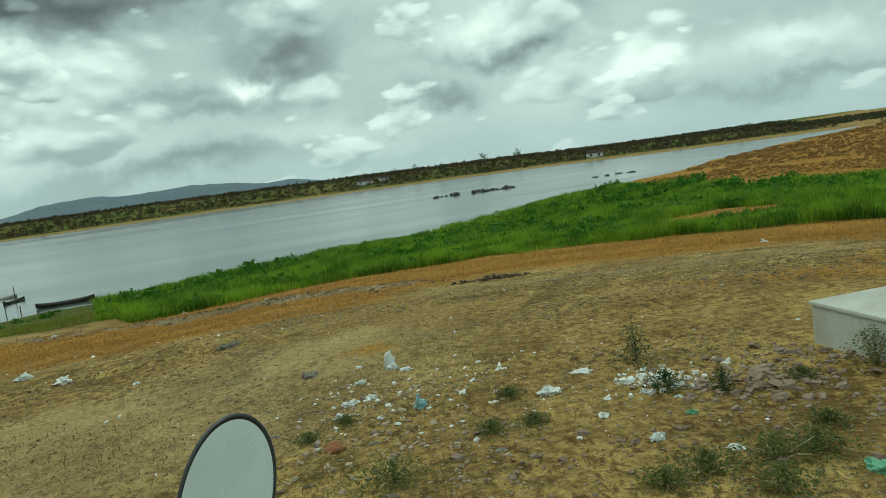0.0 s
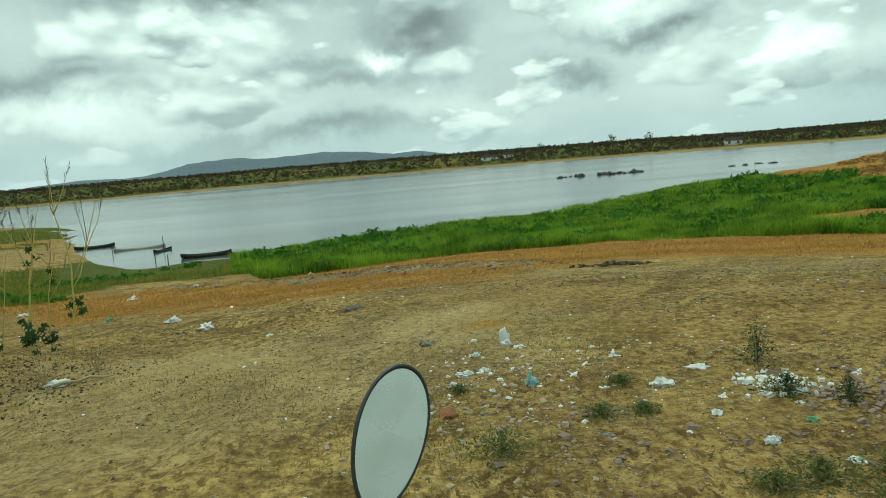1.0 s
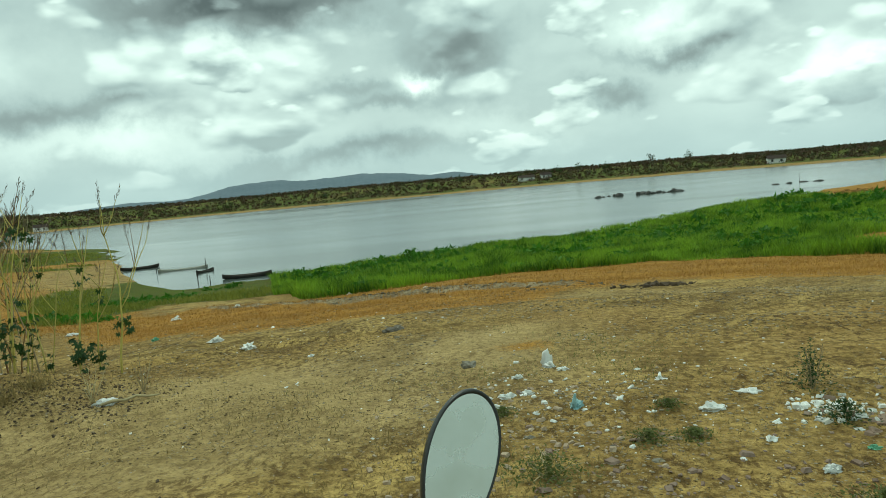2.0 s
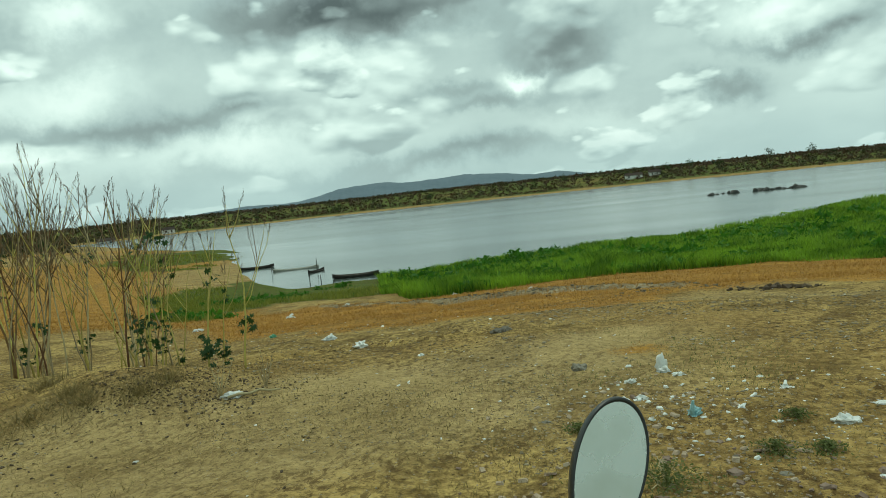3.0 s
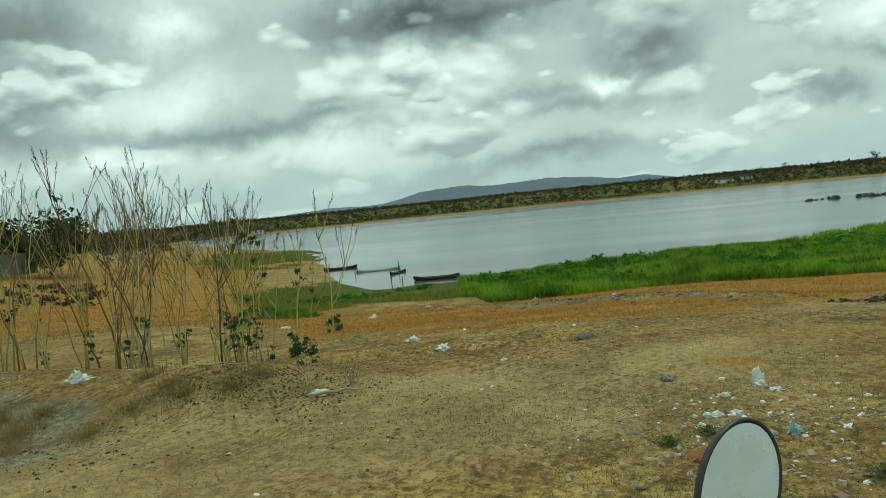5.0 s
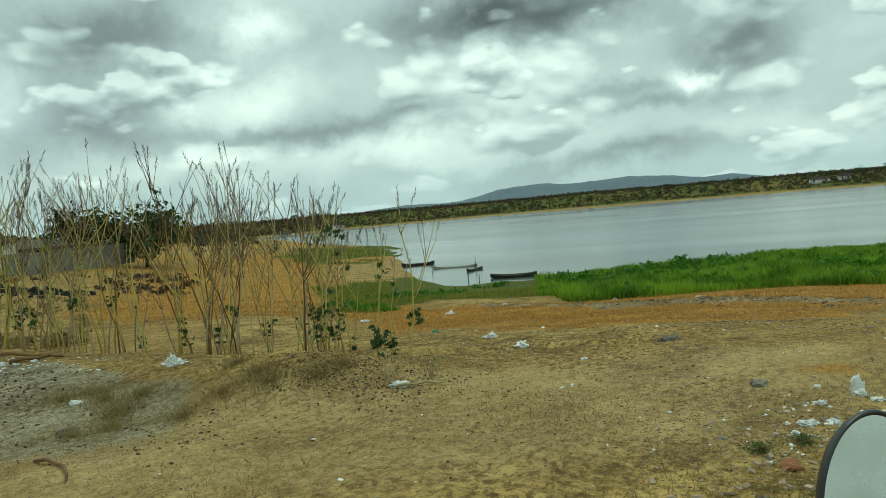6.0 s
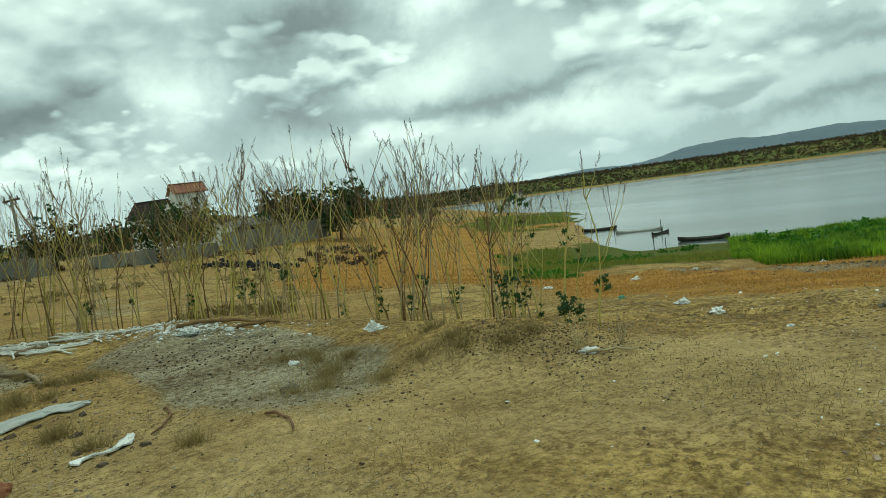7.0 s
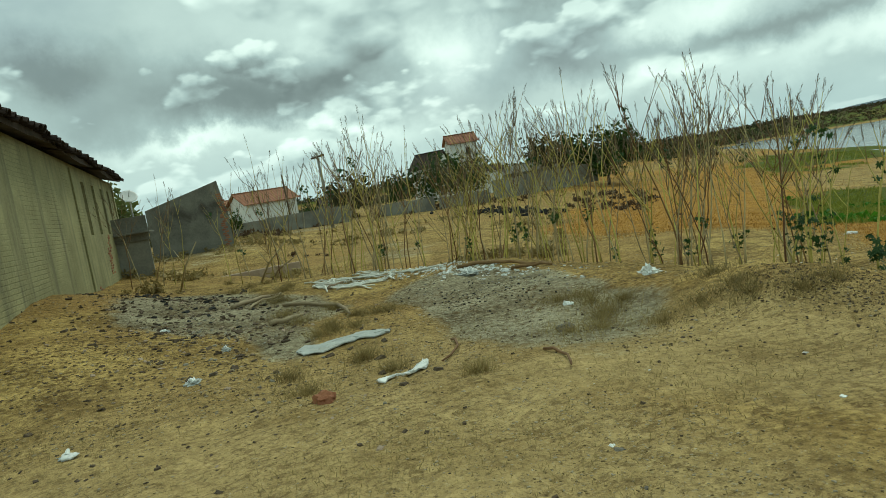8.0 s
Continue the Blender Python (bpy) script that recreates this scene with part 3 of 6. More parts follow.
def zones(x, y):
    """How far each kind of cover holds: lush grass, dry ochre grass, ash, bare track."""
    r, az = np.hypot(x, y), np.degrees(np.arctan2(x, y))
    sd, far = shore(x, y)
    wob = fbm(x, y, 6, 4, 11)
    nz = fbm(x, y, 25, 3, 12)
    # lush belt along the near shore, from the boats eastwards
    belt = smooth(27.5, 31.0, r + wob * 5) * smooth(-18, -13, az + wob * 5) * (sd > -2)
    # the belt ends where the ochre headland begins
    belt = belt * smooth(3, -3, r + wob * 9 - np.interp(az, [14, 22, 27, 31, 34, 38, 45], [112, 96, 85, 78, 66, 64, 64]))
    e = np.degrees(np.arctan2(land(x, y) - 1.45, np.maximum(r, 0.1))) + wob * 1.6
    azn = az + wob * 7
    bay = 0.85 * smooth(-8.0, -7.4, e) * smooth(-5.1, -5.6, e) * smooth(-38, -32, azn) * smooth(-10, -14, azn)
    spit = 0.8 * smooth(-3.9, -3.3, e) * smooth(-1.9, -2.2, e) * smooth(-40, -35, azn) * smooth(-22, -25, azn)
    sand = smooth(-6.2, -5.3, e) * smooth(-3.2, -3.8, e) * smooth(-36, -31, azn) * smooth(-20, -24, azn) * (r < 140) * 0.4
    green = np.where(far, (0.66 + 0.6 * nz) * smooth(3, 16, sd), np.maximum(np.maximum(belt, bay), spit))
    patch = smooth(46, 41, r + wob * 8) * smooth(27, 30, az + wob * 10) * smooth(39, 36, az + wob * 10) * smooth(34, 37, r + wob * 8) * 0.9
    green = np.clip(green - patch, 0, 1)
    dry = smooth(11.5, 16, r + wob * 5) * smooth(33, 27, r) * smooth(-36, -26, az)
    dry = np.maximum(dry, 0.75 * smooth(9.5, 12, r + wob * 6) * smooth(-28, -20, az) * smooth(14, 2, az + wob * 14) * smooth(25, 18, r))
    dry = np.maximum(dry, (0.62 + 0.9 * nz) * smooth(16, 24, r + wob * 6) * smooth(-22, -30, az) * smooth(-59, -46, az + wob * 8) * smooth(230, 170, r))
    dry = np.maximum(dry, (0.85 + 0.8 * nz) * smooth(-1, 5, r + wob * 9 - np.interp(az, [14, 22, 27, 31, 34, 38, 45], [112, 96, 85, 78, 66, 64, 64])) * (az > 12) * smooth(270, 220, r))
    dry = np.maximum(dry, 0.62 * smooth(0.02, 0.16, wob) * smooth(6, 8, r) * smooth(-5, 8, az) * smooth(18, 12, r))
    dry = np.maximum(dry, patch)
    dry = np.maximum(dry, 0.55 * smooth(0.6, 0.0, np.hypot((x - 0.3) / 1.6, (y - 6.2) / 1.1)))
    dry = dry * (1 - sand)
    dry = np.where(far, 0.15 * smooth(1, 4, sd) * smooth(18, 8, sd + nz * 20), dry)
    ash = smooth(1.5, 0.75, np.hypot((x + 8.3 + 0.5 * (y - 4.7)) / 3.1, (y - 4.7 + 0.2 * (x + 8)) / 1.45) + wob * 1.5)
    ash = np.maximum(ash, 0.8 * smooth(1.2, 0.5, np.hypot((x + 8.2) / 1.8, (y - 1.9 + 0.15 * (x + 8)) / 0.75) + wob * 1.8))
    ash = np.maximum(ash, 0.85 * smooth(1.4, 0.5, np.hypot((x + 12.4) / 4.2, (y - 2.4) / 1.5) + wob * 1.8))
    ash = np.maximum(ash, 0.7 * smooth(1.0, 0.35, np.abs(r - outcrop(az)) / 1.2 + wob * 1.2) * smooth(-27, -20, az) * smooth(10, 6, az))
    ash = np.maximum(ash, np.clip(0.25 + 1.3 * wob, 0, 0.5) * smooth(16, 22, r) * smooth(-54, -66, az) * smooth(90, 60, r) * (az > -100))
    trk = np.maximum(smooth(1.9, 0.9, np.abs(y - 4.9 - 0.55 * (x + 2.0) + wob) / 1.1) * smooth(1.6, -0.4, x + wob * 4) * smooth(-8, -4, x), smooth(3.2, 2.0, y + 0.22 * (x + 2) + wob * 1.5) * smooth(1.2, -0.8, x + wob * 2) * smooth(-9, -4.5, x + wob * 3))
    trk = np.maximum(trk, sand)
    trk = np.maximum(trk, 0.7 * smooth(0.9, 0.3, np.abs(r - 11.0 - wob * 5) / 1.6) * smooth(-3, 8, az))
    return green, dry, ash, trk


build_ground()


def build_water():
    n = 60
    xs, ys = np.linspace(-330, 260, n), np.linspace(30, 420, n)
    X, Y = np.meshgrid(xs, ys)
    co = np.stack([X, Y, np.full_like(X, WATER_Z)], -1).reshape(-1, 3)
    i, j = np.meshgrid(np.arange(n - 1), np.arange(n - 1), indexing="ij")
    f = np.stack([i * n + j, i * n + j + 1, (i + 1) * n + j + 1, (i + 1) * n + j], -1).reshape(-1, 4)
    ob = quick_mesh("water", co, f, WATER, True)
    tagged(ob, "calm grey-blue lake under a cloudy sky", "water", kind="structure")


build_water()


def build_hills():
    """The flat-topped range beyond the lake, some kilometres off."""
    crest = [(-34, 0.0), (-30, 0.62), (-26.5, 0.80), (-23.5, 0.66), (-21.9, 0.80), (-19, 1.40), (-15.6, 1.58), (-13.5, 1.28), (-9.1, 1.50), (-5.4, 1.20), (-3.6, 0.85), (-1.3, 0.98), (0.7, 0.55), (3.0, 0.1), (6.5, 0.35), (9.0, 0.45), (11.5, 0.0)]
    ca, ce = zip(*crest)
    az = np.arange(-34, 11.6, 0.1)
    el = np.interp(az, ca, ce)
    el = np.convolve(np.pad(el, 4, "edge"), np.ones(9) / 9, "valid")
    rows = []
    for k, rr in enumerate(np.linspace(3300, 4400, 12)):
        q = k / 11
        s = math.sin(min(1, q / 0.75) * math.pi / 2) if q < 0.75 else 1 - (q - 0.75) * 1.5
        a = np.radians(az)
        wig = fbm(az * 12, np.full_like(az, q * 40), 9, 4, 21)
        hgt = 1.45 + np.tan(np.radians(el)) * 4125 * s * (1 + 0.35 * wig * (1 - q) * (q < 0.75)) - 6
        rows.append(np.stack([rr * np.sin(a), rr * np.cos(a), hgt], -1))
    co = np.array(rows)
    nr, na = co.shape[:2]
    i, j = np.meshgrid(np.arange(nr - 1), np.arange(na - 1), indexing="ij")
    f = np.stack([i * na + j, i * na + j + 1, (i + 1) * na + j + 1, (i + 1) * na + j], -1).reshape(-1, 4)
    tagged(quick_mesh("backdrop", co.reshape(-1, 3), f, M_HILL, True), "far flat-topped hills, haze painted in as blue-grey", "hills", kind="structure")


build_hills()


# ---- the motorcycle's mirror ----
def build_mirror():
    root = thing("wing_mirror", pose(-0.074, 0.72, 1.159), "oval motorcycle mirror in a black frame on its stalk", "mirror")
    tilt = pose(0, 0, 0, -19, 24, 14)
    a, b, n = 0.0372, 0.0745, 48

    def ring(scale, depth):
        out = []
        for k in range(n):
            q = k * math.tau / n
            egg = 1 + 0.10 * math.sin(q)
            out.append(tilt @ Vector((a * scale * egg * math.cos(q), depth, b * scale * math.sin(q))))
        return out

    bm = bmesh.new()
    rows = [[bm.verts.new(p) for p in ring(s, d)] for s, d in ((1.0, -0.002), (1.03, -0.005), (1.06, -0.004), (1.08, 0.003), (1.03, 0.014), (0.7, 0.028), (0.25, 0.034))]
    for r0, r1 in zip(rows, rows[1:]):
        for k in range(n):
            bm.faces.new((r0[k], r1[k], r1[(k + 1) % n], r0[(k + 1) % n]))
    bm.faces.new(rows[-1])
    bmesh.ops.recalc_face_normals(bm, faces=bm.faces)
    part("frame", bm, M_RUBBER, root, "black plastic frame", True)
    bm = bmesh.new()
    bm.faces.new([bm.verts.new(p) for p in ring(1.0, -0.0025)])
    part("glass", bm, MIRROR, root, "dusty mirror glass reflecting pale sky")
    bm = bmesh.new()
    foot = tilt @ Vector((0, 0.012, -b * 1.0))
    tube(bm, [foot, foot + Vector((-0.012, 0.005, -0.03)), foot + Vector((-0.02, 0.01, -0.06)), (-0.05, 0.02, -0.22)], [0.020, 0.015, 0.007, 0.006], 12)
    part("stalk", bm, M_RUBBER, root, "", True)
    bike = thing("handlebar", pose(-0.125, 0.74, 0), "black steel handlebar on a front fork", "handlebar")
    part("bar", tube(bmesh.new(), [(0.06, -0.06, 0.93), (0.0, 0.0, 0.935), (-0.25, 0.06, 0.92), (-0.5, 0.0, 0.935), (-0.56, -0.06, 0.93)], [0.011] * 5, 10), M_STEEL, bike, "", True)
    for sx in (0.075, -0.575):
        part("grip", tube(bmesh.new(), [(sx, -0.13, 0.928), (sx - 0.01, -0.05, 0.931)], [0.017, 0.017], 12), M_RUBBER, bike, "black rubber grip", True)
    for sx in (-0.17, -0.33):
        part("fork_leg", tube(bmesh.new(), [(sx, 0.06, 0.93), (sx, 0.30, 0.28)], [0.018, 0.022], 12), M_STEEL, bike, "", True)
    bm = bmesh.new()
    tube(bm, [(-0.25 + 0.0, 0.30 + 0.26 * math.cos(k * math.tau / 40), 0.31 + 0.26 * math.sin(k * math.tau / 40)) for k in range(41)], [0.045] * 41, 10, False)
    part("tyre", bm, M_RUBBER, bike, "black rubber tyre", True)
    part("axle", tube(bmesh.new(), [(-0.34, 0.30, 0.31), (-0.16, 0.30, 0.31)], [0.03, 0.03], 12), M_STEEL, bike, "", True)


build_mirror()


# ---- buildings of the village edge ----
def upright(x, y, yaw=0, dz=0.0):
    return pose(x, y, ground_z(x, y) + dz, 0, 0, yaw)


def wall_with_holes(length, height, thick, holes):
    """A wall along x from 0, with rectangular openings that go through: (x0, x1, z0, z1)."""
    bm = bmesh.new()
    xs = sorted({0.0, length, *[q for h in holes for q in h[:2]]})
    zs = sorted({-0.7, height, *[q for h in holes for q in h[2:]]})
    for xa, xb in zip(xs, xs[1:]):
        for za, zb in zip(zs, zs[1:]):
            mx, mz = (xa + xb) / 2, (za + zb) / 2
            if not any(h[0] < mx < h[1] and h[2] < mz < h[3] for h in holes):
                box(bm, xa, 0, za, xb, thick, zb)
    bmesh.ops.remove_doubles(bm, verts=bm.verts, dist=0.0005)
    seen, drop = {}, []
    for fc in bm.faces:
        k = tuple(round(c, 3) for c in fc.calc_center_median())
        if k in seen:
            drop += [fc, seen[k]]
        seen[k] = fc
    bmesh.ops.delete(bm, geom=list(set(drop)), context="FACES")
    return bm


def tile_mesh(w, l, lift=0.05):
    """One half-round clay tile lying along y."""
    bm = bmesh.new()
    n = 5
    rows = []
    for y, s in ((0, 1.0), (l, 0.86)):
        rows.append([bm.verts.new((math.cos(math.pi * k / n) * w / 2 * s, y, math.sin(math.pi * k / n) * lift * s)) for k in range(n + 1)])
    for k in range(n):
        bm.faces.new((rows[0][k], rows[1][k], rows[1][k + 1], rows[0][k + 1]))
    r = bmesh.ops.extrude_face_region(bm, geom=list(bm.faces))
    for p in [q for q in r["geom"] if isinstance(q, bmesh.types.BMVert)]:
        p.co.z -= 0.015
    bmesh.ops.recalc_face_normals(bm, faces=bm.faces)
    me = bpy.data.meshes.new("tile")
    bm.to_mesh(me)
    bm.free()
    return me


def build_barn():
    """The long plastered building with a sagging roof of blackened tiles."""
    ax, ay, bx, by = -8.9, -1.55, -29.0, 2.07
    length = math.hypot(bx - ax, by - ay)
    yaw = math.degrees(math.atan2(by - ay, bx - ax))
    root = thing("old_barn", pose(ax, ay, 0, 0, 0, yaw), "long old plastered building with blackened tile roof", "building")
    slots = [(x, x + 0.55, 1.75, 3.25) for x in (13.0, 14.9, 16.8, 18.5)]
    part("wall", wall_with_holes(length, 3.62, 0.28, slots), M_PLASTER, root, "stained plaster wall with vertical slots")
    for x0, x1, z0, z1 in slots:
        # A near-black sheet behind each slot paints its inner shade.
        part("slot_back", boxed(x0 - 0.05, 0.285, z0 - 0.05, x1 + 0.05, 0.31, z1 + 0.05), M_DARK, root, "near-black panel, painted shade of the slot")
    part("end_wall", boxed(length - 0.26, 0.285, -0.7, length, 6.0, 3.6), M_PLASTER, root)
    part("end_wall", boxed(0, 0.285, -0.7, 0.26, 6.0, 3.6), M_PLASTER, root)
    part("back_wall", boxed(0, 6.0, -0.7, length, 6.28, 3.6), M_PLASTER, root)
    for x in (11.4, 20.05):
        part("pilaster", boxed(x, -0.05, -0.7, x + 0.22, -0.002, 3.5, bevel=0.012), M_PLASTER, root)
    rng = random.Random(4)
    # patches where the plaster has fallen off
    brick = boxed(0, 0, 0, 0.22, 0.03, 0.062, bevel=0.006)
    me = bpy.data.meshes.new("brick")
    brick.to_mesh(me)
    brick.free()
    me.materials.append(M_BRICK)
    for px, pz, n in ((15.9, 0.9, 22), (16.3, 1.5, 12), (18.6, 0.4, 14), (12.7, 0.15, 10)):
        for k in range(n):
            ob = new("brick", me)
            ob.parent = root
            ob.location = (px + rng.choice((-0.24, 0, 0.24)) + rng.uniform(-0.1, 0.1), -0.012, pz + 0.078 * (k // 2 - n / 4))
    # roof slope of overlapping tiles along the eaves, plain behind
    bm = bmesh.new()
    for i in range(41):
        x = -0.4 + i * (length + 0.8) / 41
        x2 = x + (length + 0.8) / 41
        sag = 0.05 * math.sin(i * 0.5) + rng.uniform(-0.02, 0.02)
        vs = [bm.verts.new(p) for p in ((x, -0.30, 3.62 + sag), (x2, -0.30, 3.62 + sag), (x2, 3.1, 4.75), (x, 3.1, 4.75), (x, 6.6, 3.6), (x2, 6.6, 3.6))]
        bm.faces.new(vs[:4])
        bm.faces.new((vs[3], vs[2], vs[5], vs[4]))
    bmesh.ops.remove_doubles(bm, verts=bm.verts, dist=0.09)
    r = bmesh.ops.extrude_face_region(bm, geom=list(bm.faces))
    for p in [q for q in r["geom"] if isinstance(q, bmesh.types.BMVert)]:
        p.co.z += 0.14
    bmesh.ops.recalc_face_normals(bm, faces=bm.faces)
    part("roof", bm, M_TILE_OLD, root, "sagging roof of blackened clay tiles")
    tm = tile_mesh(0.22, 0.5, 0.085)
    tm.materials.append(M_TILE_OLD)
    for k in range(int(length / 0.2)):
        for row in range(2):
            ob = new("roof_tile", tm)
            ob.parent = root
            y = -0.46 + row * 0.34 + rng.uniform(-0.07, 0.07)
            ob.matrix_local = pose(-0.3 + k * 0.2 + rng.uniform(-0.03, 0.03), y, 3.72 + (y + 0.3) * 0.33 + 0.05 * math.sin(k * 0.24) + rng.uniform(-0.02, 0.03), 18 + rng.uniform(-6, 6), rng.uniform(-6, 6), rng.uniform(-9, 9))


build_barn()


def slab(pts, thick):
    """An upright panel with the outline pts in x and z, thick along y."""
    bm = bmesh.new()
    fr = [bm.verts.new((x, 0, z)) for x, z in pts]
    bk = [bm.verts.new((x, thick, z)) for x, z in pts]
    bm.faces.new(fr)
    bm.faces.new(bk[::-1])
    n = len(pts)
    for k in range(n):
        bm.faces.new((fr[k], bk[k], bk[(k + 1) % n], fr[(k + 1) % n]))
    bmesh.ops.recalc_face_normals(bm, faces=bm.faces)
    bmesh.ops.bevel(bm, geom=list(bm.edges), offset=0.012, segments=1, affect="EDGES")
    return bm


def build_shed():
    # side wall faces the lane; the roofless room lies behind it
    root = thing("ruined_shed", pose(-35.8, 3.8, -1.32, 0, 0, 78), "roofless shed of dark cement with broken brick edge", "shed")
    part("side_wall", slab([(0, -0.3), (3.72, -0.3), (3.70, 3.1), (3.44, 4.86), (3.12, 4.77), (0, 3.95)], 0.22), M_CEMENT, root, "dark cement wall with slanted top")
    part("back_wall", boxed(0, 0.224, -0.3, 0.2, 4.2, 3.4, bevel=0.01), M_CEMENT, root)
    rng = random.Random(7)
    bm0 = boxed(0, 0, 0, 0.20, 0.235, 0.075, bevel=0.01)
    me = bpy.data.meshes.new("brick")
    bm0.to_mesh(me)
    bm0.free()
    me.materials.append(M_BRICK)
    for k in range(26):
        ob = new("brick", me)
        ob.parent = root
        ob.location = (3.42 + rng.uniform(-0.16, 0.07), -0.006, 1.6 + k * 0.102)
    low = thing("lean_to", pose(-26.6, 1.35, -0.3, 0, 0, 80), "low grey lean-to with dark sheet roof", "shed")
    part("wall", boxed(0, 0, -0.3, 1.35, 0.18, 1.65, bevel=0.01), M_WALLGREY, low)
    part("wall", boxed(0, 0.184, -0.3, 0.16, 2.2, 1.65, bevel=0.01), M_WALLGREY, low)
    part("roof", boxed(-0.25, -0.35, 1.9, 1.45, 2.4, 1.96, bevel=0.01), M_CEMENT, low, "dark sheet roof")
    part("fascia", boxed(-0.2, -0.1, 1.65, 1.4, -0.02, 2.5, bevel=0.01), M_CEMENT, low)
    part("beam", boxed(0, 0.0, 1.654, 1.35, 0.12, 1.896), M_BARK, low)
    dish = thing("satellite_dish", pose(-26.4, 2.35, 2.2, 0, 0, 70), "pale satellite dish on a short mast", "dish")
    part("mast", tube(bmesh.new(), [(0, 0, -0.45), (0, 0, 0.55)], [0.03, 0.03], 8), M_STEEL, dish)
    bm = bmesh.new()
    rows = []
    tl = pose(0, -0.05, 0.7, 48, 0, 30)
    for q in range(6):
        rr = 0.27 * q / 5 + 0.01
        rows.append([bm.verts.new(tl @ Vector((rr * math.cos(k * math.tau / 24), rr * math.sin(k * math.tau / 24), 0.45 * rr * rr))) for k in range(24)])
    for r0, r1 in zip(rows, rows[1:]):
        for k in range(24):
            bm.faces.new((r0[k], r0[(k + 1) % 24], r1[(k + 1) % 24], r1[k]))
    r = bmesh.ops.extrude_face_region(bm, geom=list(bm.faces))
    for p in [q for q in r["geom"] if isinstance(q, bmesh.types.BMVert)]:
        p.co.z -= 0.02
    part("bowl", bm, M_DISH, dish, "shallow pale dish", True)
    part("feed_arm", tube(bmesh.new(), [tl @ Vector((0, 0, 0)), tl @ Vector((0, 0, 0.32))], [0.012, 0.012], 6), M_STEEL, dish)
    plinth = thing("foundation_strip", pose(-24.6, 2.5, ground_z(-24.4, 4.4), 0, 0, 80), "low broken foundation wall in dry grass", "foundation")
    part("kerb", boxed(0, 0, -0.5, 4.6, 0.22, 0.34, bevel=0.03), M_RUBBLE, plinth)


build_shed()


def gable_house(name, m, label, w, d, eave, ridge, wall, roof, windows=(), overhang=0.35, base=-0.8):
    """A house with its long side along x, ridge along x; windows: (side, x, z, w, h)."""
    root = thing(name, m, label, "house")
    t = 0.2
    sides = {"front": [], "back": [], "right": []}
    for s, x, z, ww, hh in windows:
        sides[s].append((x, x + ww, z, z + hh))
    bm = wall_with_holes(w, eave, t, sides["front"])
    part("wall", bm, wall, root)
    bm = wall_with_holes(w, eave, t, [])
    bmesh.ops.translate(bm, verts=bm.verts, vec=(0, d - t, 0))
    part("wall", bm, wall, root)
    for xx in (0, w - t):
        bm = bmesh.new()
        pts = [(t, base), (d - t, base), (d - t, eave), (d / 2, ridge - 0.05), (t, eave)]
        fr = [bm.verts.new((xx, y, z)) for y, z in pts]
        bk = [bm.verts.new((xx + t, y, z)) for y, z in pts]
        bm.faces.new(fr)
        bm.faces.new(bk[::-1])
        for k in range(5):
            bm.faces.new((fr[k], bk[k], bk[(k + 1) % 5], fr[(k + 1) % 5]))
        bmesh.ops.recalc_face_normals(bm, faces=bm.faces)
        part("gable_wall", bm, wall, root)
    for s, x, z, ww, hh in windows:
        win = new("window")
        win.parent = root
        if s == "right":
            win.matrix_local = pose(w + 0.01, x, z, 0, 0, 90)
        else:
            win.matrix_local = pose(x, 0.0, z)
        yy = 0.0 if s == "right" else 0.06
        # The opening's shade is painted as a near-black panel.
        part("pane", boxed(0, yy - 0.005, 0, ww, yy + 0.015, hh), M_DARK, win, "near-black panel, painted shade of a window opening")
        for a in ((-0.05, 0, 0, hh), (ww, ww + 0.05, 0, hh)):
            part("frame", boxed(a[0], -0.03, a[2], a[1], 0.02, a[3]), wall, win)
        part("sill", boxed(-0.08, -0.06, -0.06, ww + 0.08, 0.02, -0.004), wall, win)
    sl = math.atan2(ridge - eave, d / 2)
    for sgn in (1, -1):
        bm = bmesh.new()
        n = int(w / 0.28)
        y0, z0 = (-overhang, eave - overhang * math.tan(sl)) if sgn == 1 else (d + overhang, eave - overhang * math.tan(sl))
        for k in range(n):
            xa, xb = -overhang + k * (w + 2 * overhang) / n, -overhang + (k + 1) * (w + 2 * overhang) / n
            mid = (xa + xb) / 2
            for q0, q1, u0, u1 in ((xa, mid, 0.0, 0.05), (mid, xb, 0.05, 0.0)):
                vs = [bm.verts.new(p) for p in ((q0, y0, z0 + u0), (q1, y0, z0 + u1), (q1, d / 2, ridge + u1), (q0, d / 2, ridge + u0))]
                bm.faces.new(vs)
        bmesh.ops.remove_doubles(bm, verts=bm.verts, dist=0.002)
        r = bmesh.ops.extrude_face_region(bm, geom=list(bm.faces))
        for p in [q for q in r["geom"] if isinstance(q, bmesh.types.BMVert)]:
            p.co.z += 0.07
        bmesh.ops.recalc_face_normals(bm, faces=bm.faces)
        part("roof", bm, roof, root, "red clay tile roof" if roof is M_TILE else "")
    part("ridge_cap", boxed(-overhang, d / 2 - 0.12, ridge + 0.06, w + overhang, d / 2 + 0.12, ridge + 0.16, bevel=0.03), roof, root)
    part("bargeboard", boxed(w + overhang - 0.01, -overhang, eave - overhang * math.tan(sl) - 0.02, w + overhang + 0.03, -overhang + 0.2, eave + 0.1), M_BARK, root)
    return root


def polar(az, d):
    return d * math.sin(radians(az)), d * math.cos(radians(az))


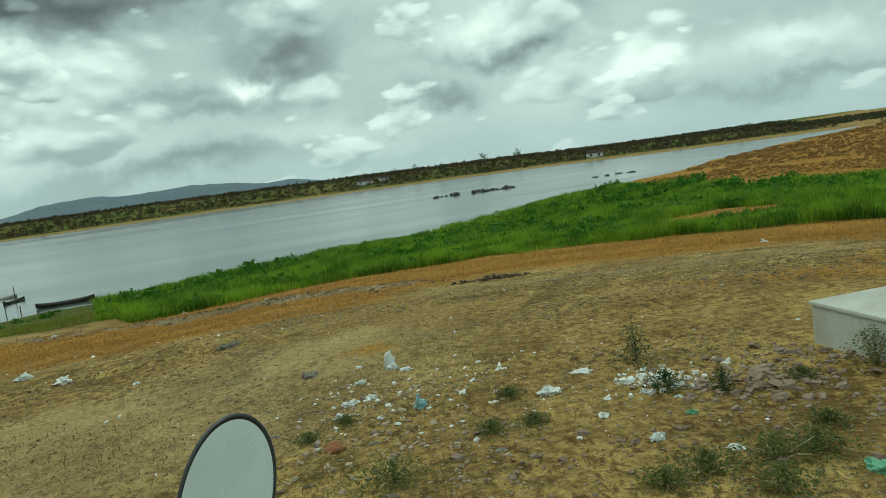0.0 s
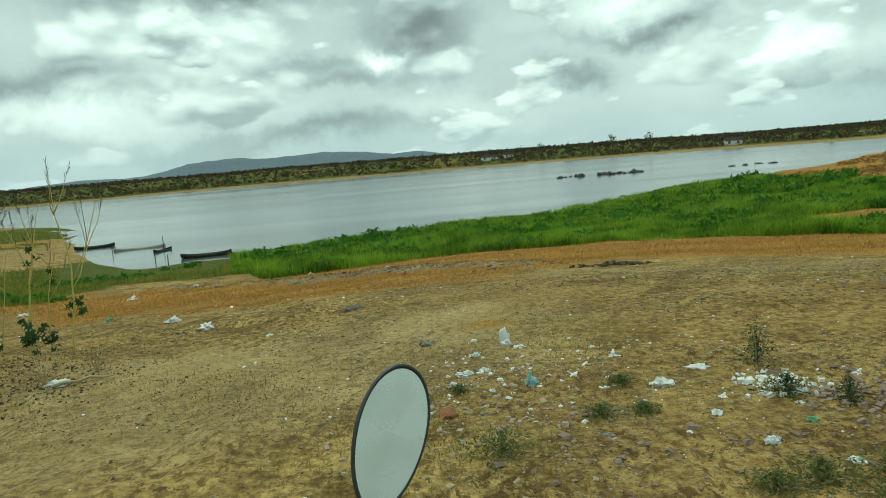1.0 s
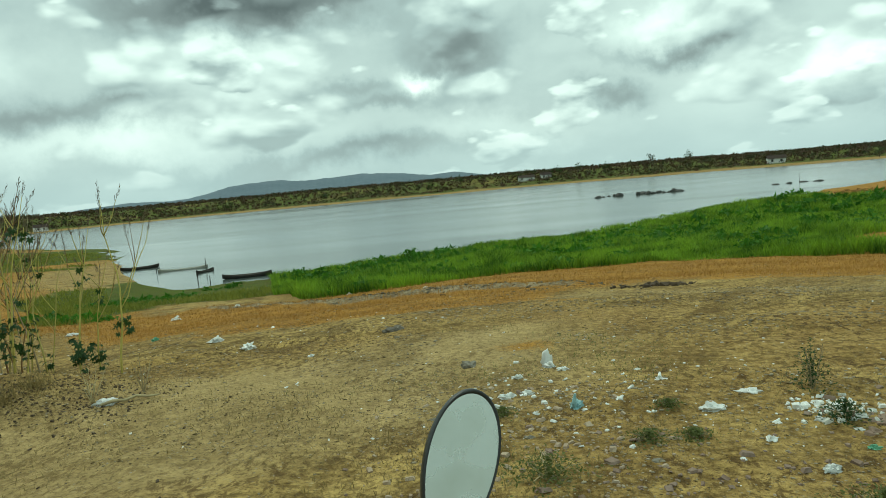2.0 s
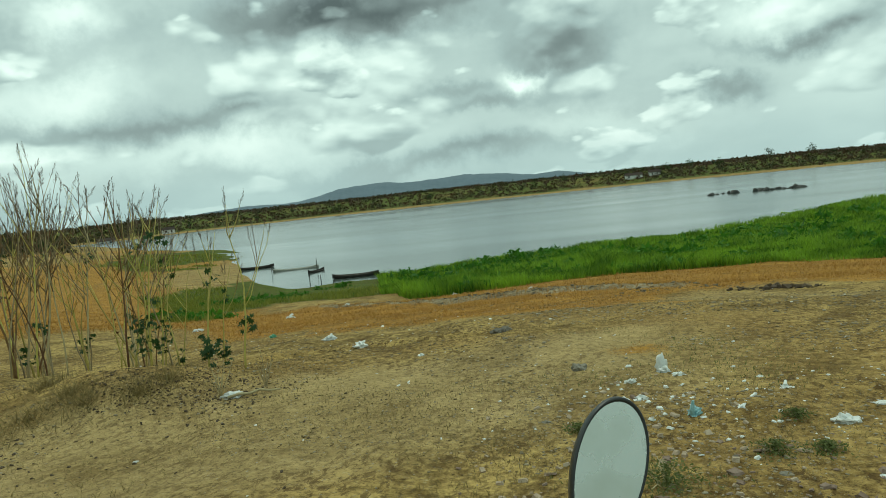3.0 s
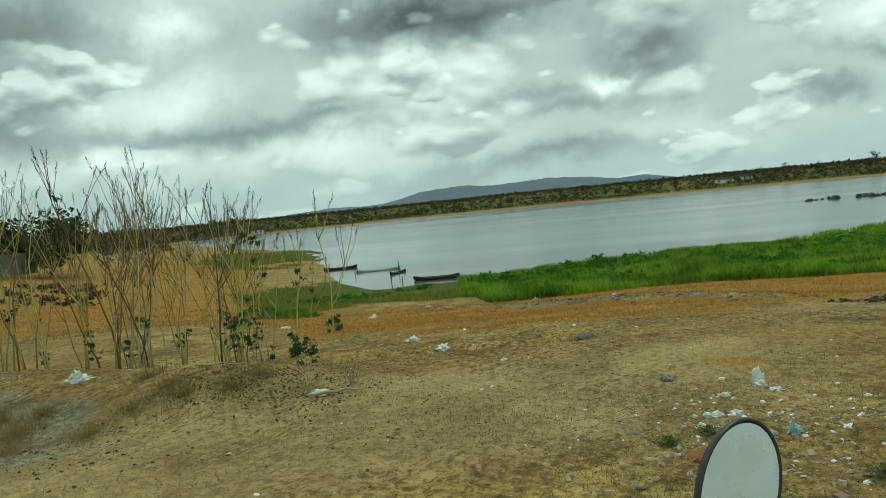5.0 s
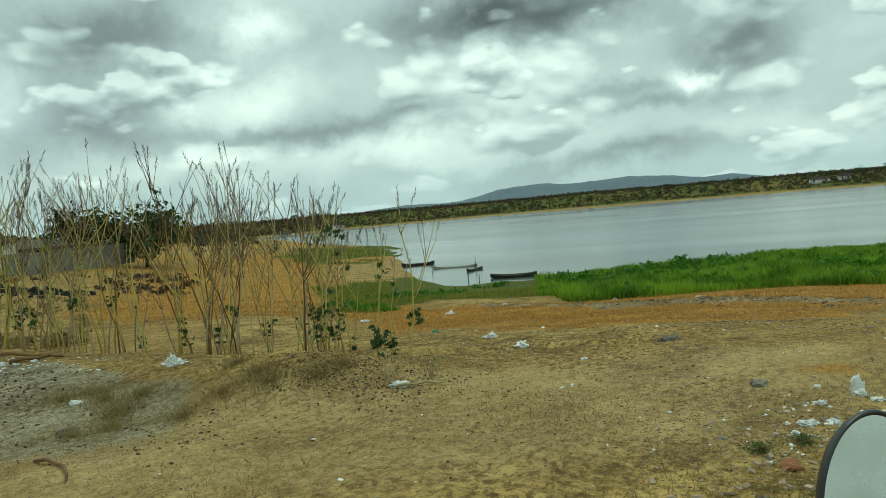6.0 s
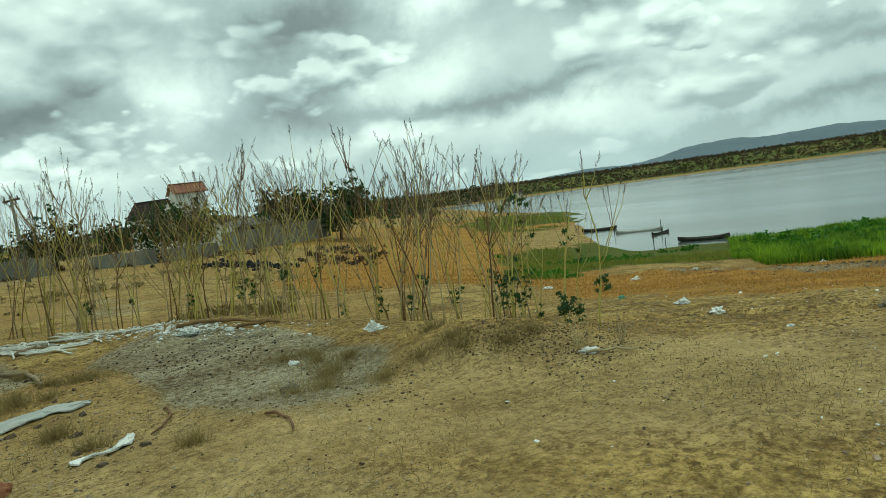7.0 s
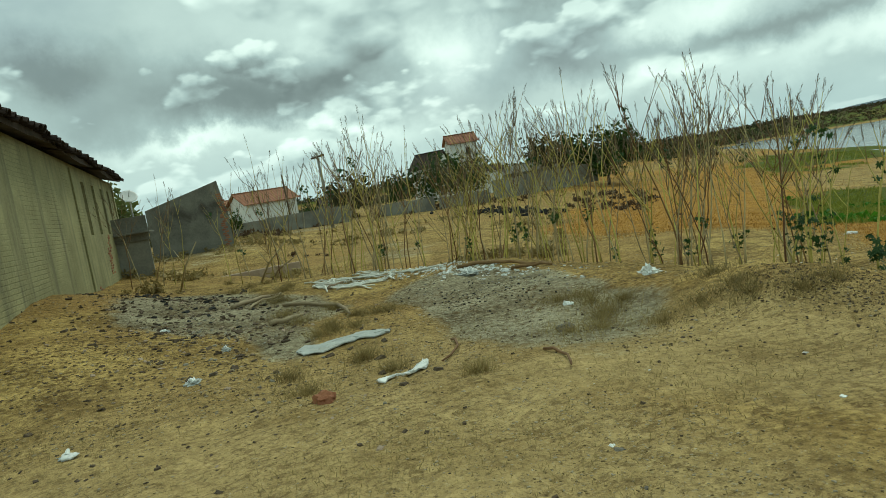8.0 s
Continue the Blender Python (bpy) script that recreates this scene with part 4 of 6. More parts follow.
def build_village():
    def place(az, d, turn, z):
        x, y = polar(az, d)
        return pose(x, y, z, 0, 0, turn - az)

    slits = [("right", 1.2, 1.25, 0.3, 1.0), ("right", 1.95, 1.25, 0.3, 1.0), ("right", 2.7, 1.25, 0.3, 1.0)]
    gable_house("white_house", place(-76.4, 70, 24, 0.0), "whitewashed house with red tile roof behind grey wall", 5.4, 4.4, 2.85, 3.95, M_WHITE, M_TILE, slits)
    gable_house("white_annex", place(-79.0, 73, 20, 0.0), "white annex with lower red tile roof", 4.5, 4.0, 2.7, 3.55, M_WHITE, M_TILE)
    gable_house("tower_house", place(-59.5, 80, 12, -0.1), "tall white house with red tile roof", 3.1, 3.0, 6.0, 6.9, M_WHITE, M_TILE, [("front", 1.75, 4.45, 0.55, 0.85), ("front", 0.6, 2.2, 0.6, 0.9)], 0.3)
    gable_house("white_cottage", place(-63.0, 77, -30, -0.1), "white cottage with dark-edged gable roof", 3.2, 3.8, 3.7, 5.2, M_WHITE, M_TILE_OLD, [], 0.25)
    gable_house("white_store", place(-57.3, 76, 5, -0.1), "small white store beside the tall house", 2.2, 3.0, 2.2, 2.7, M_WHITE, M_TILE_OLD, [], 0.2)
    gable_house("long_shed", place(-55.8, 84, 14, -0.1), "long low shed with blue-grey roof", 9.5, 5.0, 1.5, 2.3, M_WALLGREY, M_CEMENT, [("front", 2.0, 0.3, 0.8, 0.9), ("front", 6.0, 0.3, 0.8, 0.9)], 0.4)
    gable_house("grey_house", place(-70.6, 74, 5, 0.0), "small pale house half hidden by trees", 3.4, 4.0, 1.5, 2.2, M_WALLGREY, M_TILE_OLD, [], 0.2)
    # boundary walls of rendered block, panel by panel
    for az0, az1, d0, d1, h, z in ((-79.0, -68.5, 64, 60, 1.25, -0.05), (-66.2, -61.6, 60, 59, 0.95, -0.3), (-56.6, -48.2, 66, 78, 1.15, -0.1), (-61.2, -57.0, 60, 62, 0.7, -0.3)):
        p, q = Vector((*polar(az0, d0), 0)), Vector((*polar(az1, d1), 0))
        run = (q - p).length
        yaw = math.degrees(math.atan2(q.y - p.y, q.x - p.x))
        root = thing("boundary_wall", pose(p.x, p.y, z, 0, 0, yaw), "grey rendered block boundary wall with streaks", "wall")
        n = max(2, round(run / 2.4))
        for k in range(n):
            a, b = k * run / n, (k + 1) * run / n
            part("panel", boxed(a, 0, -0.9, b - 0.12, 0.14, h - 0.05 * (k % 3 == 1), bevel=0.01), M_WALLGREY, root)
            part("pier", boxed(b - 0.118, -0.03, -0.9, b - 0.002, 0.17, h + 0.06, bevel=0.01), M_WALLGREY, root)
    # utility pole with a cross-arm
    x, y = polar(-70.1, 55)
    pole = thing("utility_pole", pose(x, y, ground_z(x, y), 0, -3, 20), "grey concrete utility pole with cross-arm", "pole")
    part("shaft", tube(bmesh.new(), [(0, 0, -0.5), (0, 0, 5.95)], [0.15, 0.09], 10), M_WALLGREY, pole, "", True)
    part("cross_arm", boxed(-0.75, -0.06, 5.55, 0.75, 0.06, 5.68, bevel=0.01), M_BARK, pole)
    for k in (-0.6, 0.0, 0.6):
        part("insulator", tube(bmesh.new(), [(k, 0, 5.68), (k, 0, 5.86)], [0.05, 0.035], 8), M_BARK, pole)
    x, y = polar(-73.2, 66)
    pole = thing("utility_pole", pose(x, y, ground_z(x, y), 0, -4, 0), "slim dark pole beside the white house", "pole")
    part("shaft", tube(bmesh.new(), [(0, 0, -0.5), (0, 0, 5.0)], [0.10, 0.07], 8), M_BARK, pole, "", True)


build_village()


def build_block():
    root = thing("painted_block", pose(3.12, 2.93, ground_z(3.2, 3.9) - 0.05), "low white-painted concrete block on the dirt", "block")
    part("body", boxed(0, 0, -0.1, 1.5, 1.2, 0.30, bevel=0.012), M_PAINT, root)
    part("top_slab", boxed(-0.012, -0.012, 0.302, 1.512, 1.212, 0.335, bevel=0.012), M_PAINT, root)


build_block()


# ---- boats and things in the water ----
def build_boat(name, m, label, length, width, mat):
    root = thing(name, m, label, "boat", "boats at the landing")
    n = 17

    def shell(scale, dz):
        rows = []
        for i in range(n):
            u = i / (n - 1) * 2 - 1
            half = width / 2 * (1 - abs(u) ** 2.4) * scale + 0.015
            rise = 0.17 * abs(u) ** 3
            rows.append([Vector((u * length / 2 * (0.985 if scale < 1 else 1), half * s, z + rise + dz)) for s, z in ((-1, 0.30), (-0.82, 0.10), (-0.4, 0.0), (0.4, 0.0), (0.82, 0.10), (1, 0.30))])
        return rows

    bm = bmesh.new()
    outer = [[bm.verts.new(p) for p in r] for r in shell(1.0, 0)]
    inner = [[bm.verts.new(p) for p in r] for r in shell(0.88, 0.035)]
    for rows, flip in ((outer, False), (inner, True)):
        for a, b in zip(rows, rows[1:]):
            for k in range(5):
                q = (a[k], b[k], b[k + 1], a[k + 1])
                bm.faces.new(q[::-1] if flip else q)
    for a, b, c, d in zip(outer, outer[1:], inner, inner[1:]):
        bm.faces.new((a[0], c[0], d[0], b[0]))
        bm.faces.new((a[5], b[5], d[5], c[5]))
    for k in (0, -1):
        o, i2 = outer[k], inner[k]
        for j in range(5):
            bm.faces.new((o[j], o[j + 1], i2[j + 1], i2[j]))
    bmesh.ops.recalc_face_normals(bm, faces=bm.faces)
    part("hull", bm, mat, root, "", True)
    for u in (-0.45, 0.05, 0.5):
        hw = width / 2 * (1 - abs(u) ** 2.4) * 0.9
        part("thwart", boxed(u * length / 2 - 0.09, -hw, 0.22, u * length / 2 + 0.09, hw, 0.25, bevel=0.006), M_BOATPALE, root)


build_boat("rowing_boat", pose(-33.6, 67.3, WATER_Z - 0.12, 0, 0, 22), "dark wooden boat with raised bow at the shore", 3.6, 1.0, M_BOAT)
build_boat("rowing_boat", pose(-27.2, 62.5, WATER_Z - 0.22, 0, 0, 12), "pale narrow wooden canoe afloat near the shore", 4.4, 0.7, M_BOATPALE)
build_boat("rowing_boat", pose(-17.6, 51.6, WATER_Z - 0.12, 0, 0, 8), "dark weathered wooden boat pulled into the reeds", 3.7, 1.0, M_BOAT)
build_boat("rowing_boat", pose(-23.6, 58.6, WATER_Z - 0.22, 0, 0, 70), "short dark boat moored beside the canoe", 2.2, 0.9, M_BOAT)
for sx, sy, hh in ((-20.9, 50.3, 1.0), (-24.3, 60.6, 1.1), (-19.6, 49.3, 0.6), (57.4, 126.0, 1.6), (-29.0, 61.0, 0.9)):
    post = thing("mooring_post", pose(sx, sy, WATER_Z - 0.5), "thin dark wooden post standing in shallow water", "post", "posts in the water")
    part("shaft", tube(bmesh.new(), [(0, 0, 0), (0.03, 0, 0.5 + hh)], [0.035, 0.028], 7), M_BOAT, post)
rng = random.Random(21)
for az0, d0, n, spread in ((10.8, 140, 5, 1.2), (14.6, 138, 9, 2.2), (24.3, 137, 4, 2.0)):
    for k in range(n):
        a = az0 + (k / (n - 1) - 0.5) * spread * 1.4
        x, y = polar(a, d0 + rng.uniform(-2, 2))
        s = rng.uniform(0.4, 1.2)
        rock = thing("water_rock", pose(x, y, WATER_Z - 0.42, 0, 0, rng.uniform(0, 360)), "dark wet rock breaking the lake surface", "rock", "rocks in the lake")
        part("stone", lump(rng, s, s * 0.7, 0.45 + (0.3 * rng.random() if az0 < 20 else 0.02), 0.4), M_WETROCK, rock, "", True)


# ---- grass and scrub: too many to count ----
NP = np.random.RandomState(5)


def spread(n, rmin, rmax, az0, az1, power=1.0):
    """Random places in a sector, denser close by."""
    u = NP.rand(n)
    r = rmin * (rmax / rmin) ** (u ** power)
    a = np.radians(az0 + NP.rand(n) * (az1 - az0))
    return r * np.sin(a), r * np.cos(a)


def blades(name, x, y, hgt, wid, mat, label, lean=0.35, sink=0.02):
    """Bent blades of grass, each a narrow leaf of two bends."""
    n = len(x)
    z = land(x, y) - sink
    th, ph = NP.rand(n) * 2 * np.pi, NP.rand(n) * 2 * np.pi
    wx, wy = np.cos(th) * wid / 2, np.sin(th) * wid / 2
    lx, ly = np.cos(ph) * hgt * lean * NP.rand(n), np.sin(ph) * hgt * lean * NP.rand(n)
    base = np.stack([x, y, z], -1)
    side = np.stack([wx, wy, np.zeros(n)], -1)
    mid = base + np.stack([lx * 0.35, ly * 0.35, hgt * 0.55], -1)
    tip = base + np.stack([lx, ly, hgt], -1)
    co = np.stack([base - side, base + side, mid + side * 0.7, mid - side * 0.7, tip], 1).reshape(-1, 3)
    k = np.arange(n)[:, None] * 5
    f = np.concatenate([k + [[0, 1, 2]], k + [[0, 2, 3]], k + [[3, 2, 4]]], 1).reshape(-1, 3)
    return tagged(quick_mesh(name, co, f, mat), label, "grass", kind="stuff")


def grow():
    # lush belt by the water
    x, y = spread(330000, 27, 118, -17, 46, 0.8)
    g, d, a, tr = zones(x, y)
    cl = fbm(x, y, 4.5, 3, 31)
    keep = (g + 0.5 * cl > 0.45) & (land(x, y) > WATER_Z - 0.15)
    x, y, cl = x[keep], y[keep], cl[keep]
    r = np.hypot(x, y)
    blades("lush_grass", x, y, (0.30 + 1.3 * np.clip(cl + 0.10, -0.15, 0.5)) * (0.55 + 0.7 * NP.rand(len(x))), 0.022 + 0.0009 * r, M_REED, "dense bright green grass along the lake shore", 1.0)
    # sedge round the bay
    x, y = spread(60000, 25, 120, -40, -10, 0.9)
    g, d, a, tr = zones(x, y)
    r, az = np.hypot(x, y), np.degrees(np.arctan2(x, y))
    keep = (g + 0.9 * fbm(x, y, 3, 3, 32) > 0.55) & (land(x, y) > WATER_Z + 0.1) & ((r < 42) | (az < -29))
    x, y = x[keep], y[keep]
    blades("marsh_grass", x, y, 0.08 + 0.24 * NP.rand(len(x)), 0.02 + 0.0008 * np.hypot(x, y), M_SEDGE, "yellow-green marsh grass around the landing", 1.2)
    # straw in the ochre ground
    x, y = spread(230000, 5.0, 105, -84, 45, 0.92)
    g, d, a, tr = zones(x, y)
    keep = (d + 1.1 * fbm(x, y, 2.4, 4, 33) + 0.5 * (NP.rand(len(x)) - 0.5) > np.where(np.arctan2(x, y) < -0.42, 0.48, 0.60)) & (g < 0.5)
    x, y = x[keep], y[keep]
    r = np.hypot(x, y)
    blades("dry_grass", x, y, (0.02 + 0.08 * NP.rand(len(x))) * np.clip(r / 14, 0.5, 1.4), 0.004 + 0.0007 * r, M_STRAW, "thin ochre dry grass on bare ground", 1.7)
    # thin dry grass near the lens
    x, y = spread(110000, 2.6, 14, -98, 45, 0.9)
    keep = fbm(x, y, 1.6, 4, 34) + 0.5 * NP.rand(len(x)) > 0.42
    x, y = x[keep], y[keep]
    blades("sparse_grass", x, y, 0.012 + 0.04 * NP.rand(len(x)), 0.003 + 0.003 * NP.rand(len(x)), M_OLIVE, "short sparse straw on the dusty earth", 1.4, 0.004)
    x, y = spread(40000, 2.4, 7.5, -20, 45, 0.9)
    keep = fbm(x, y, 0.9, 4, 36) + 0.3 * NP.rand(len(x)) > 0.38
    x, y = x[keep], y[keep]
    blades("creeping_grass", x, y, 0.010 + 0.03 * NP.rand(len(x)), 0.003 + 0.003 * NP.rand(len(x)), M_WEED, "creeping green grass between the litter", 1.6, 0.004)


grow()


def clumps(name, x, y, size, mat, label, leaves=16, flat=0.75, dz=0.0):
    """Bushes as heaps of small leaf faces."""
    n = len(x)
    z = land(x, y) + dz
    m = n * leaves
    u = NP.normal(size=(m, 3))
    u /= np.linalg.norm(u, axis=1)[:, None]
    rad = NP.rand(m) ** 0.4
    s = np.repeat(size, leaves)
    c = np.repeat(np.stack([x, y, z], -1), leaves, 0) + u * (rad * s)[:, None] * [1, 1, flat] + np.stack([np.zeros(m), np.zeros(m), s * flat * 0.75], -1)
    a, b = NP.normal(size=(m, 3)), NP.normal(size=(m, 3))
    k = (0.34 * s)[:, None]
    co = np.stack([c + a * k * 0.6, c + b * k * 0.6, c - (a + b) * k * 0.45], 1).reshape(-1, 3)
    f = np.arange(m * 3).reshape(-1, 3)
    return tagged(quick_mesh(name, co, f, mat), label, "shrubs", kind="stuff")


def hummocks():
    """Tussocks in the lush belt and dark bushes round the bay."""
    x, y = spread(5200, 28, 112, -16, 46, 0.8)
    g, d, a, tr = zones(x, y)
    keep = (g > 0.5) & (fbm(x, y, 6, 3, 44) > -0.06) & (land(x, y) > WATER_Z)
    x, y = x[keep], y[keep]
    tagged(clumps("grass_tussocks", x, y, (0.18 + 0.42 * NP.rand(len(x)) ** 2) * np.clip(np.hypot(x, y) / 45, 0.8, 1.8), M_TUSSOCK, "dark green tussocks in the shore grass", 26, 0.7), category="grass")
    x, y = spread(900, 24, 60, -37, -19, 1.0)
    g, d, a, tr = zones(x, y)
    keep = (fbm(x, y, 5, 3, 45) > 0.07) & (g > 0.25) & (land(x, y) > WATER_Z + 0.1)
    x, y = x[keep], y[keep]
    clumps("bay_bushes", x, y, 0.12 + 0.30 * NP.rand(len(x)) ** 2, M_TUSSOCK, "dark low bushes in the marsh grass", 30, 0.5)
    # dry brush and shrubs in the field before the walls
    x, y = spread(1500, 30, 66, -79, -44, 1.0)
    keep = fbm(x, y, 9, 3, 46) + 0.25 * smooth(44, 56, np.hypot(x, y)) > 0.13
    x, y = x[keep], y[keep]
    clumps("field_brush", x, y, 0.12 + 0.40 * NP.rand(len(x)) ** 3, M_BARE, "dry brown brush in the field", 30, 0.5)
    x, y = spread(2600, 17, 48, -87, -52, 1.0)
    keep = fbm(x, y, 5, 3, 47) + 0.12 * smooth(-70, -80, np.degrees(np.arctan2(x, y))) > 0.03
    x, y = x[keep], y[keep]
    clumps("dry_field_weeds", x, y, 0.06 + 0.22 * NP.rand(len(x)) ** 2, M_OLIVE, "low straw-brown weeds in the littered field", 30, 0.7)
    # dry grass heads on the headland
    x, y = spread(9000, 66, 250, 17, 47, 1.0)
    g, d, a, tr = zones(x, y)
    keep = (d > 0.4) & (g < 0.3) & (fbm(x, y, 14, 3, 48) > -0.10) & (land(x, y) > WATER_Z + 0.1)
    x, y = x[keep], y[keep]
    tagged(clumps("headland_grass", x, y, (0.10 + 0.25 * NP.rand(len(x))) * np.clip(np.hypot(x, y) / 90, 0.8, 2.0), M_HEADGRASS, "brown dry grass on the headland", 18, 0.4), category="grass")


def far_scrub():
    for mat, name, label, n, sz, seed in ((M_BARE, "leafless_scrub", "brown leafless thorn scrub on the far shore", 14000, 0.85, 41), (M_SCRUB, "green_scrub", "dark green scrub on the far shore", 7500, 0.95, 42)):
        x, y = spread(n * 5, 200, 900, -52, 46, 0.9)
        sd, far = shore(x, y)
        az = np.degrees(np.arctan2(x, y))
        keep = far & (sd > 7 + 12 * (fbm(x, y, 30, 3, seed) + 0.5)) & (sd < 420) & (fbm(x, y, 35, 4, seed + 5) + 0.1 * smooth(30, 110, sd) > -0.16)
        x, y = x[keep][:n], y[keep][:n]
        r = np.hypot(x, y)
        clumps(name, x, y, sz * (0.6 + 1.3 * NP.rand(len(x)) ** 2) * np.clip(r / 360, 0.7, 1.6), mat, label, 15, 0.62)
    x, y = spread(5000, 215, 700, 33, 52, 1.0)
    sd, far = shore(x, y)
    keep = (sd > 14) & (fbm(x, y, 40, 3, 53) > -0.12) & ((np.hypot(x, y) > 245) | far)
    x, y = x[keep], y[keep]
    clumps("headland_scrub", x, y, (0.5 + 1.0 * NP.rand(len(x))) * np.clip(np.hypot(x, y) / 320, 0.6, 1.6), M_SCRUB, "dark scrub behind the ochre headland", 15, 0.62)
    # the wooded rise beyond the village and left of the lake
    x, y = spread(9000, 110, 700, -95, -33, 1.0)
    sd, far = shore(x, y)
    keep = (sd > 12) & ((np.hypot(x, y) > 150) | (np.degrees(np.arctan2(x, y)) < -50)) & (fbm(x, y, 40, 3, 51) > -0.08)
    x, y = x[keep][:3200], y[keep][:3200]
    clumps("village_scrub", x, y, (0.7 + 1.3 * NP.rand(len(x))) * np.clip(np.hypot(x, y) / 260, 0.6, 1.7), M_SCRUB, "dark scrub and trees behind the village", 16, 0.85)


hummocks()
far_scrub()


# ---- trees ----
def build_tree(name, x, y, height, crown, label, rng, mat, leaves=1500, dens=0.5, gz=None):
    z = ground_z(x, y) if gz is None else gz
    root = thing(name, pose(x, y, z - 0.1), label, "tree")
    bm = bmesh.new()
    top = height * 0.42
    tube(bm, [(0, 0, 0), (0.06, 0.03, top * 0.5), (0.0, 0.05, top)], [height * 0.035, height * 0.027, height * 0.022], 8)
    tips = []
    for k in range(7):
        a = k * math.tau / 7 + rng.uniform(-0.3, 0.3)
        q = rng.uniform(0.45, 0.85)
        end = Vector((math.cos(a) * crown * q, math.sin(a) * crown * q, height * rng.uniform(0.42, 0.9)))
        tube(bm, [(0, 0.05, top * 0.92), tuple(end * 0.5 + Vector((0, 0, top * 0.35))), tuple(end)], [height * 0.016, height * 0.010, height * 0.004], 6)
        tips += [end, end * 0.65 + Vector((0, 0, top * 0.25))]
    tips.append(Vector((0, 0, height * 0.92)))
    part("trunk", bm, M_BARK, root, "", True)
    vs, fs = [], []
    for k in range(leaves):
        c = rng.choice(tips)
        u = Vector((rng.gauss(0, 1), rng.gauss(0, 1), rng.gauss(0, 0.8))).normalized() * (rng.random() ** dens) * crown * 0.42
        p = c + u
        p.z = max(p.z, height * 0.12)
        s = height * rng.uniform(0.025, 0.058)
        d1, d2 = Vector((rng.gauss(0, 1), rng.gauss(0, 1), rng.gauss(0, 0.6))).normalized() * s, Vector((rng.gauss(0, 1), rng.gauss(0, 1), rng.gauss(0, 1))).normalized() * s * 0.8
        b = len(vs)
        vs += [p - d1, p + d2, p + d1, p - d2]
        fs.append((b, b + 1, b + 2, b + 3))
    cr = mesh_object("crown", vs, fs, mat)
    cr.parent = root
    return root


rng = random.Random(11)
for az, d, h, cr, n, mat, dn, lab in (
    (-47.4, 78, 5.7, 4.2, 3200, M_TREE, 0.45, "dense dark green spreading tree by the field"),
    (-51.9, 80, 5.6, 3.4, 1100, M_SCRUB, 0.7, "thin half-bare tree with pale twigs"),
    (-60.2, 66, 4.1, 4.4, 3400, M_TREE, 0.5, "broad green tree in front of the tall house"),
    (-64.2, 64, 3.4, 1.6, 900, M_TREE, 0.5, "upright green tree beside the cottage"),
    (-68.2, 66, 4.0, 2.8, 1500, M_SCRUB, 0.6, "rounded grey-green tree behind the wall"),
    (-77.9, 62, 2.6, 1.3, 800, M_TREE, 0.5, "dark bushy tree beside the white house"),
    (-71.6, 69, 2.2, 1.1, 500, M_TREE, 0.5, "dark shrub by the white house gable"),
    (-86.0, 33, 3.6, 1.2, 700, M_WEED, 0.5, "light green tree behind the barn"),
):
    x, y = polar(az, d)
    build_tree("tree", x, y, h, cr, lab, rng, mat, n, dn)
for az in (-3.4, -1.0, 0.8, 3.9, 5.0, 6.4, 7.0, 8.6, 10.7, 14.2, 17.0, 29.5, 33.8, -12.0, -19.5, -26.0, -31.0):
    d = rng.uniform(395, 440) * (1.0 if az < 20 else 0.72)
    x, y = polar(az, d)
    h = rng.uniform(4.0, 6.5) * (1.0 if az < 20 else 0.7)
    tagged(build_tree("tree", x, y, h, h * 0.45, "dark rounded tree on the far shore", rng, M_TREE, 260, 0.5), group="trees on the far shore")
for az, d, w in ((3.8, 402, 9), (5.6, 408, 6), (-37.5, 360, 7), (-33.0, 395, 6), (22.5, 330, 7)):
    x, y = polar(az, d)
    gable_house("farmhouse", pose(x, y, ground_z(x, y) - 0.1, 0, 0, -az + 8), "small white farmhouse on the far shore", w, 5, 2.3, 3.6, M_WHITE, M_TILE_OLD, [("front", 1.2, 0.9, 0.9, 1.0), ("front", w - 2.2, 0.9, 0.9, 1.0)])


# ---- tall dry weeds on the brow ----
def seed_head(bm, p, d, rng, length=0.16):
    """A loose feathery plume of short bracts on hair-thin side twigs."""
    side = d.cross(Vector((0.3, 0.2, 0.9))).normalized()
    oth = d.cross(side)
    for k in range(15):
        q = k / 14
        a = rng.uniform(0, math.tau)
        w = 0.034 * (1 - 0.75 * q) * rng.uniform(0.5, 1.1) + 0.004
        c = p + d * (q * length)
        o = side * math.cos(a) + oth * math.sin(a)
        t0 = c + o * w + d * (0.03 + w * 0.6)
        n = d.cross(o) * 0.0035
        bm.faces.new([bm.verts.new(v) for v in (c - d * 0.004, t0 + n, t0 + d * 0.010, t0 - n)])
    tube(bm, [p - d * 0.02, p + d * length], [0.003, 0.0015], 3)


def palm_leaf(bm, p, rng, size):
    """A lobed leaf that droops from a short stalk."""
    yaw = rng.uniform(0, math.tau)
    m = Matrix.Translation(p) @ Matrix.Rotation(yaw, 4, "Z") @ Matrix.Rotation(rng.uniform(0.3, 1.2), 4, "Y")
    c = bm.verts.new(m @ Vector((0, 0, 0)))
    ring = []
    for k in range(14):
        a = -2.6 + k * 5.2 / 13
        r = size * (1.0 if k % 2 == 0 else 0.55) * (1.1 - 0.12 * abs(a))
        ring.append(bm.verts.new(m @ Vector((r * math.cos(a) * 0.9, r * math.sin(a) * 0.75, -0.25 * r * r / size))))
    for k in range(13):
        bm.faces.new((c, ring[k], ring[k + 1]))


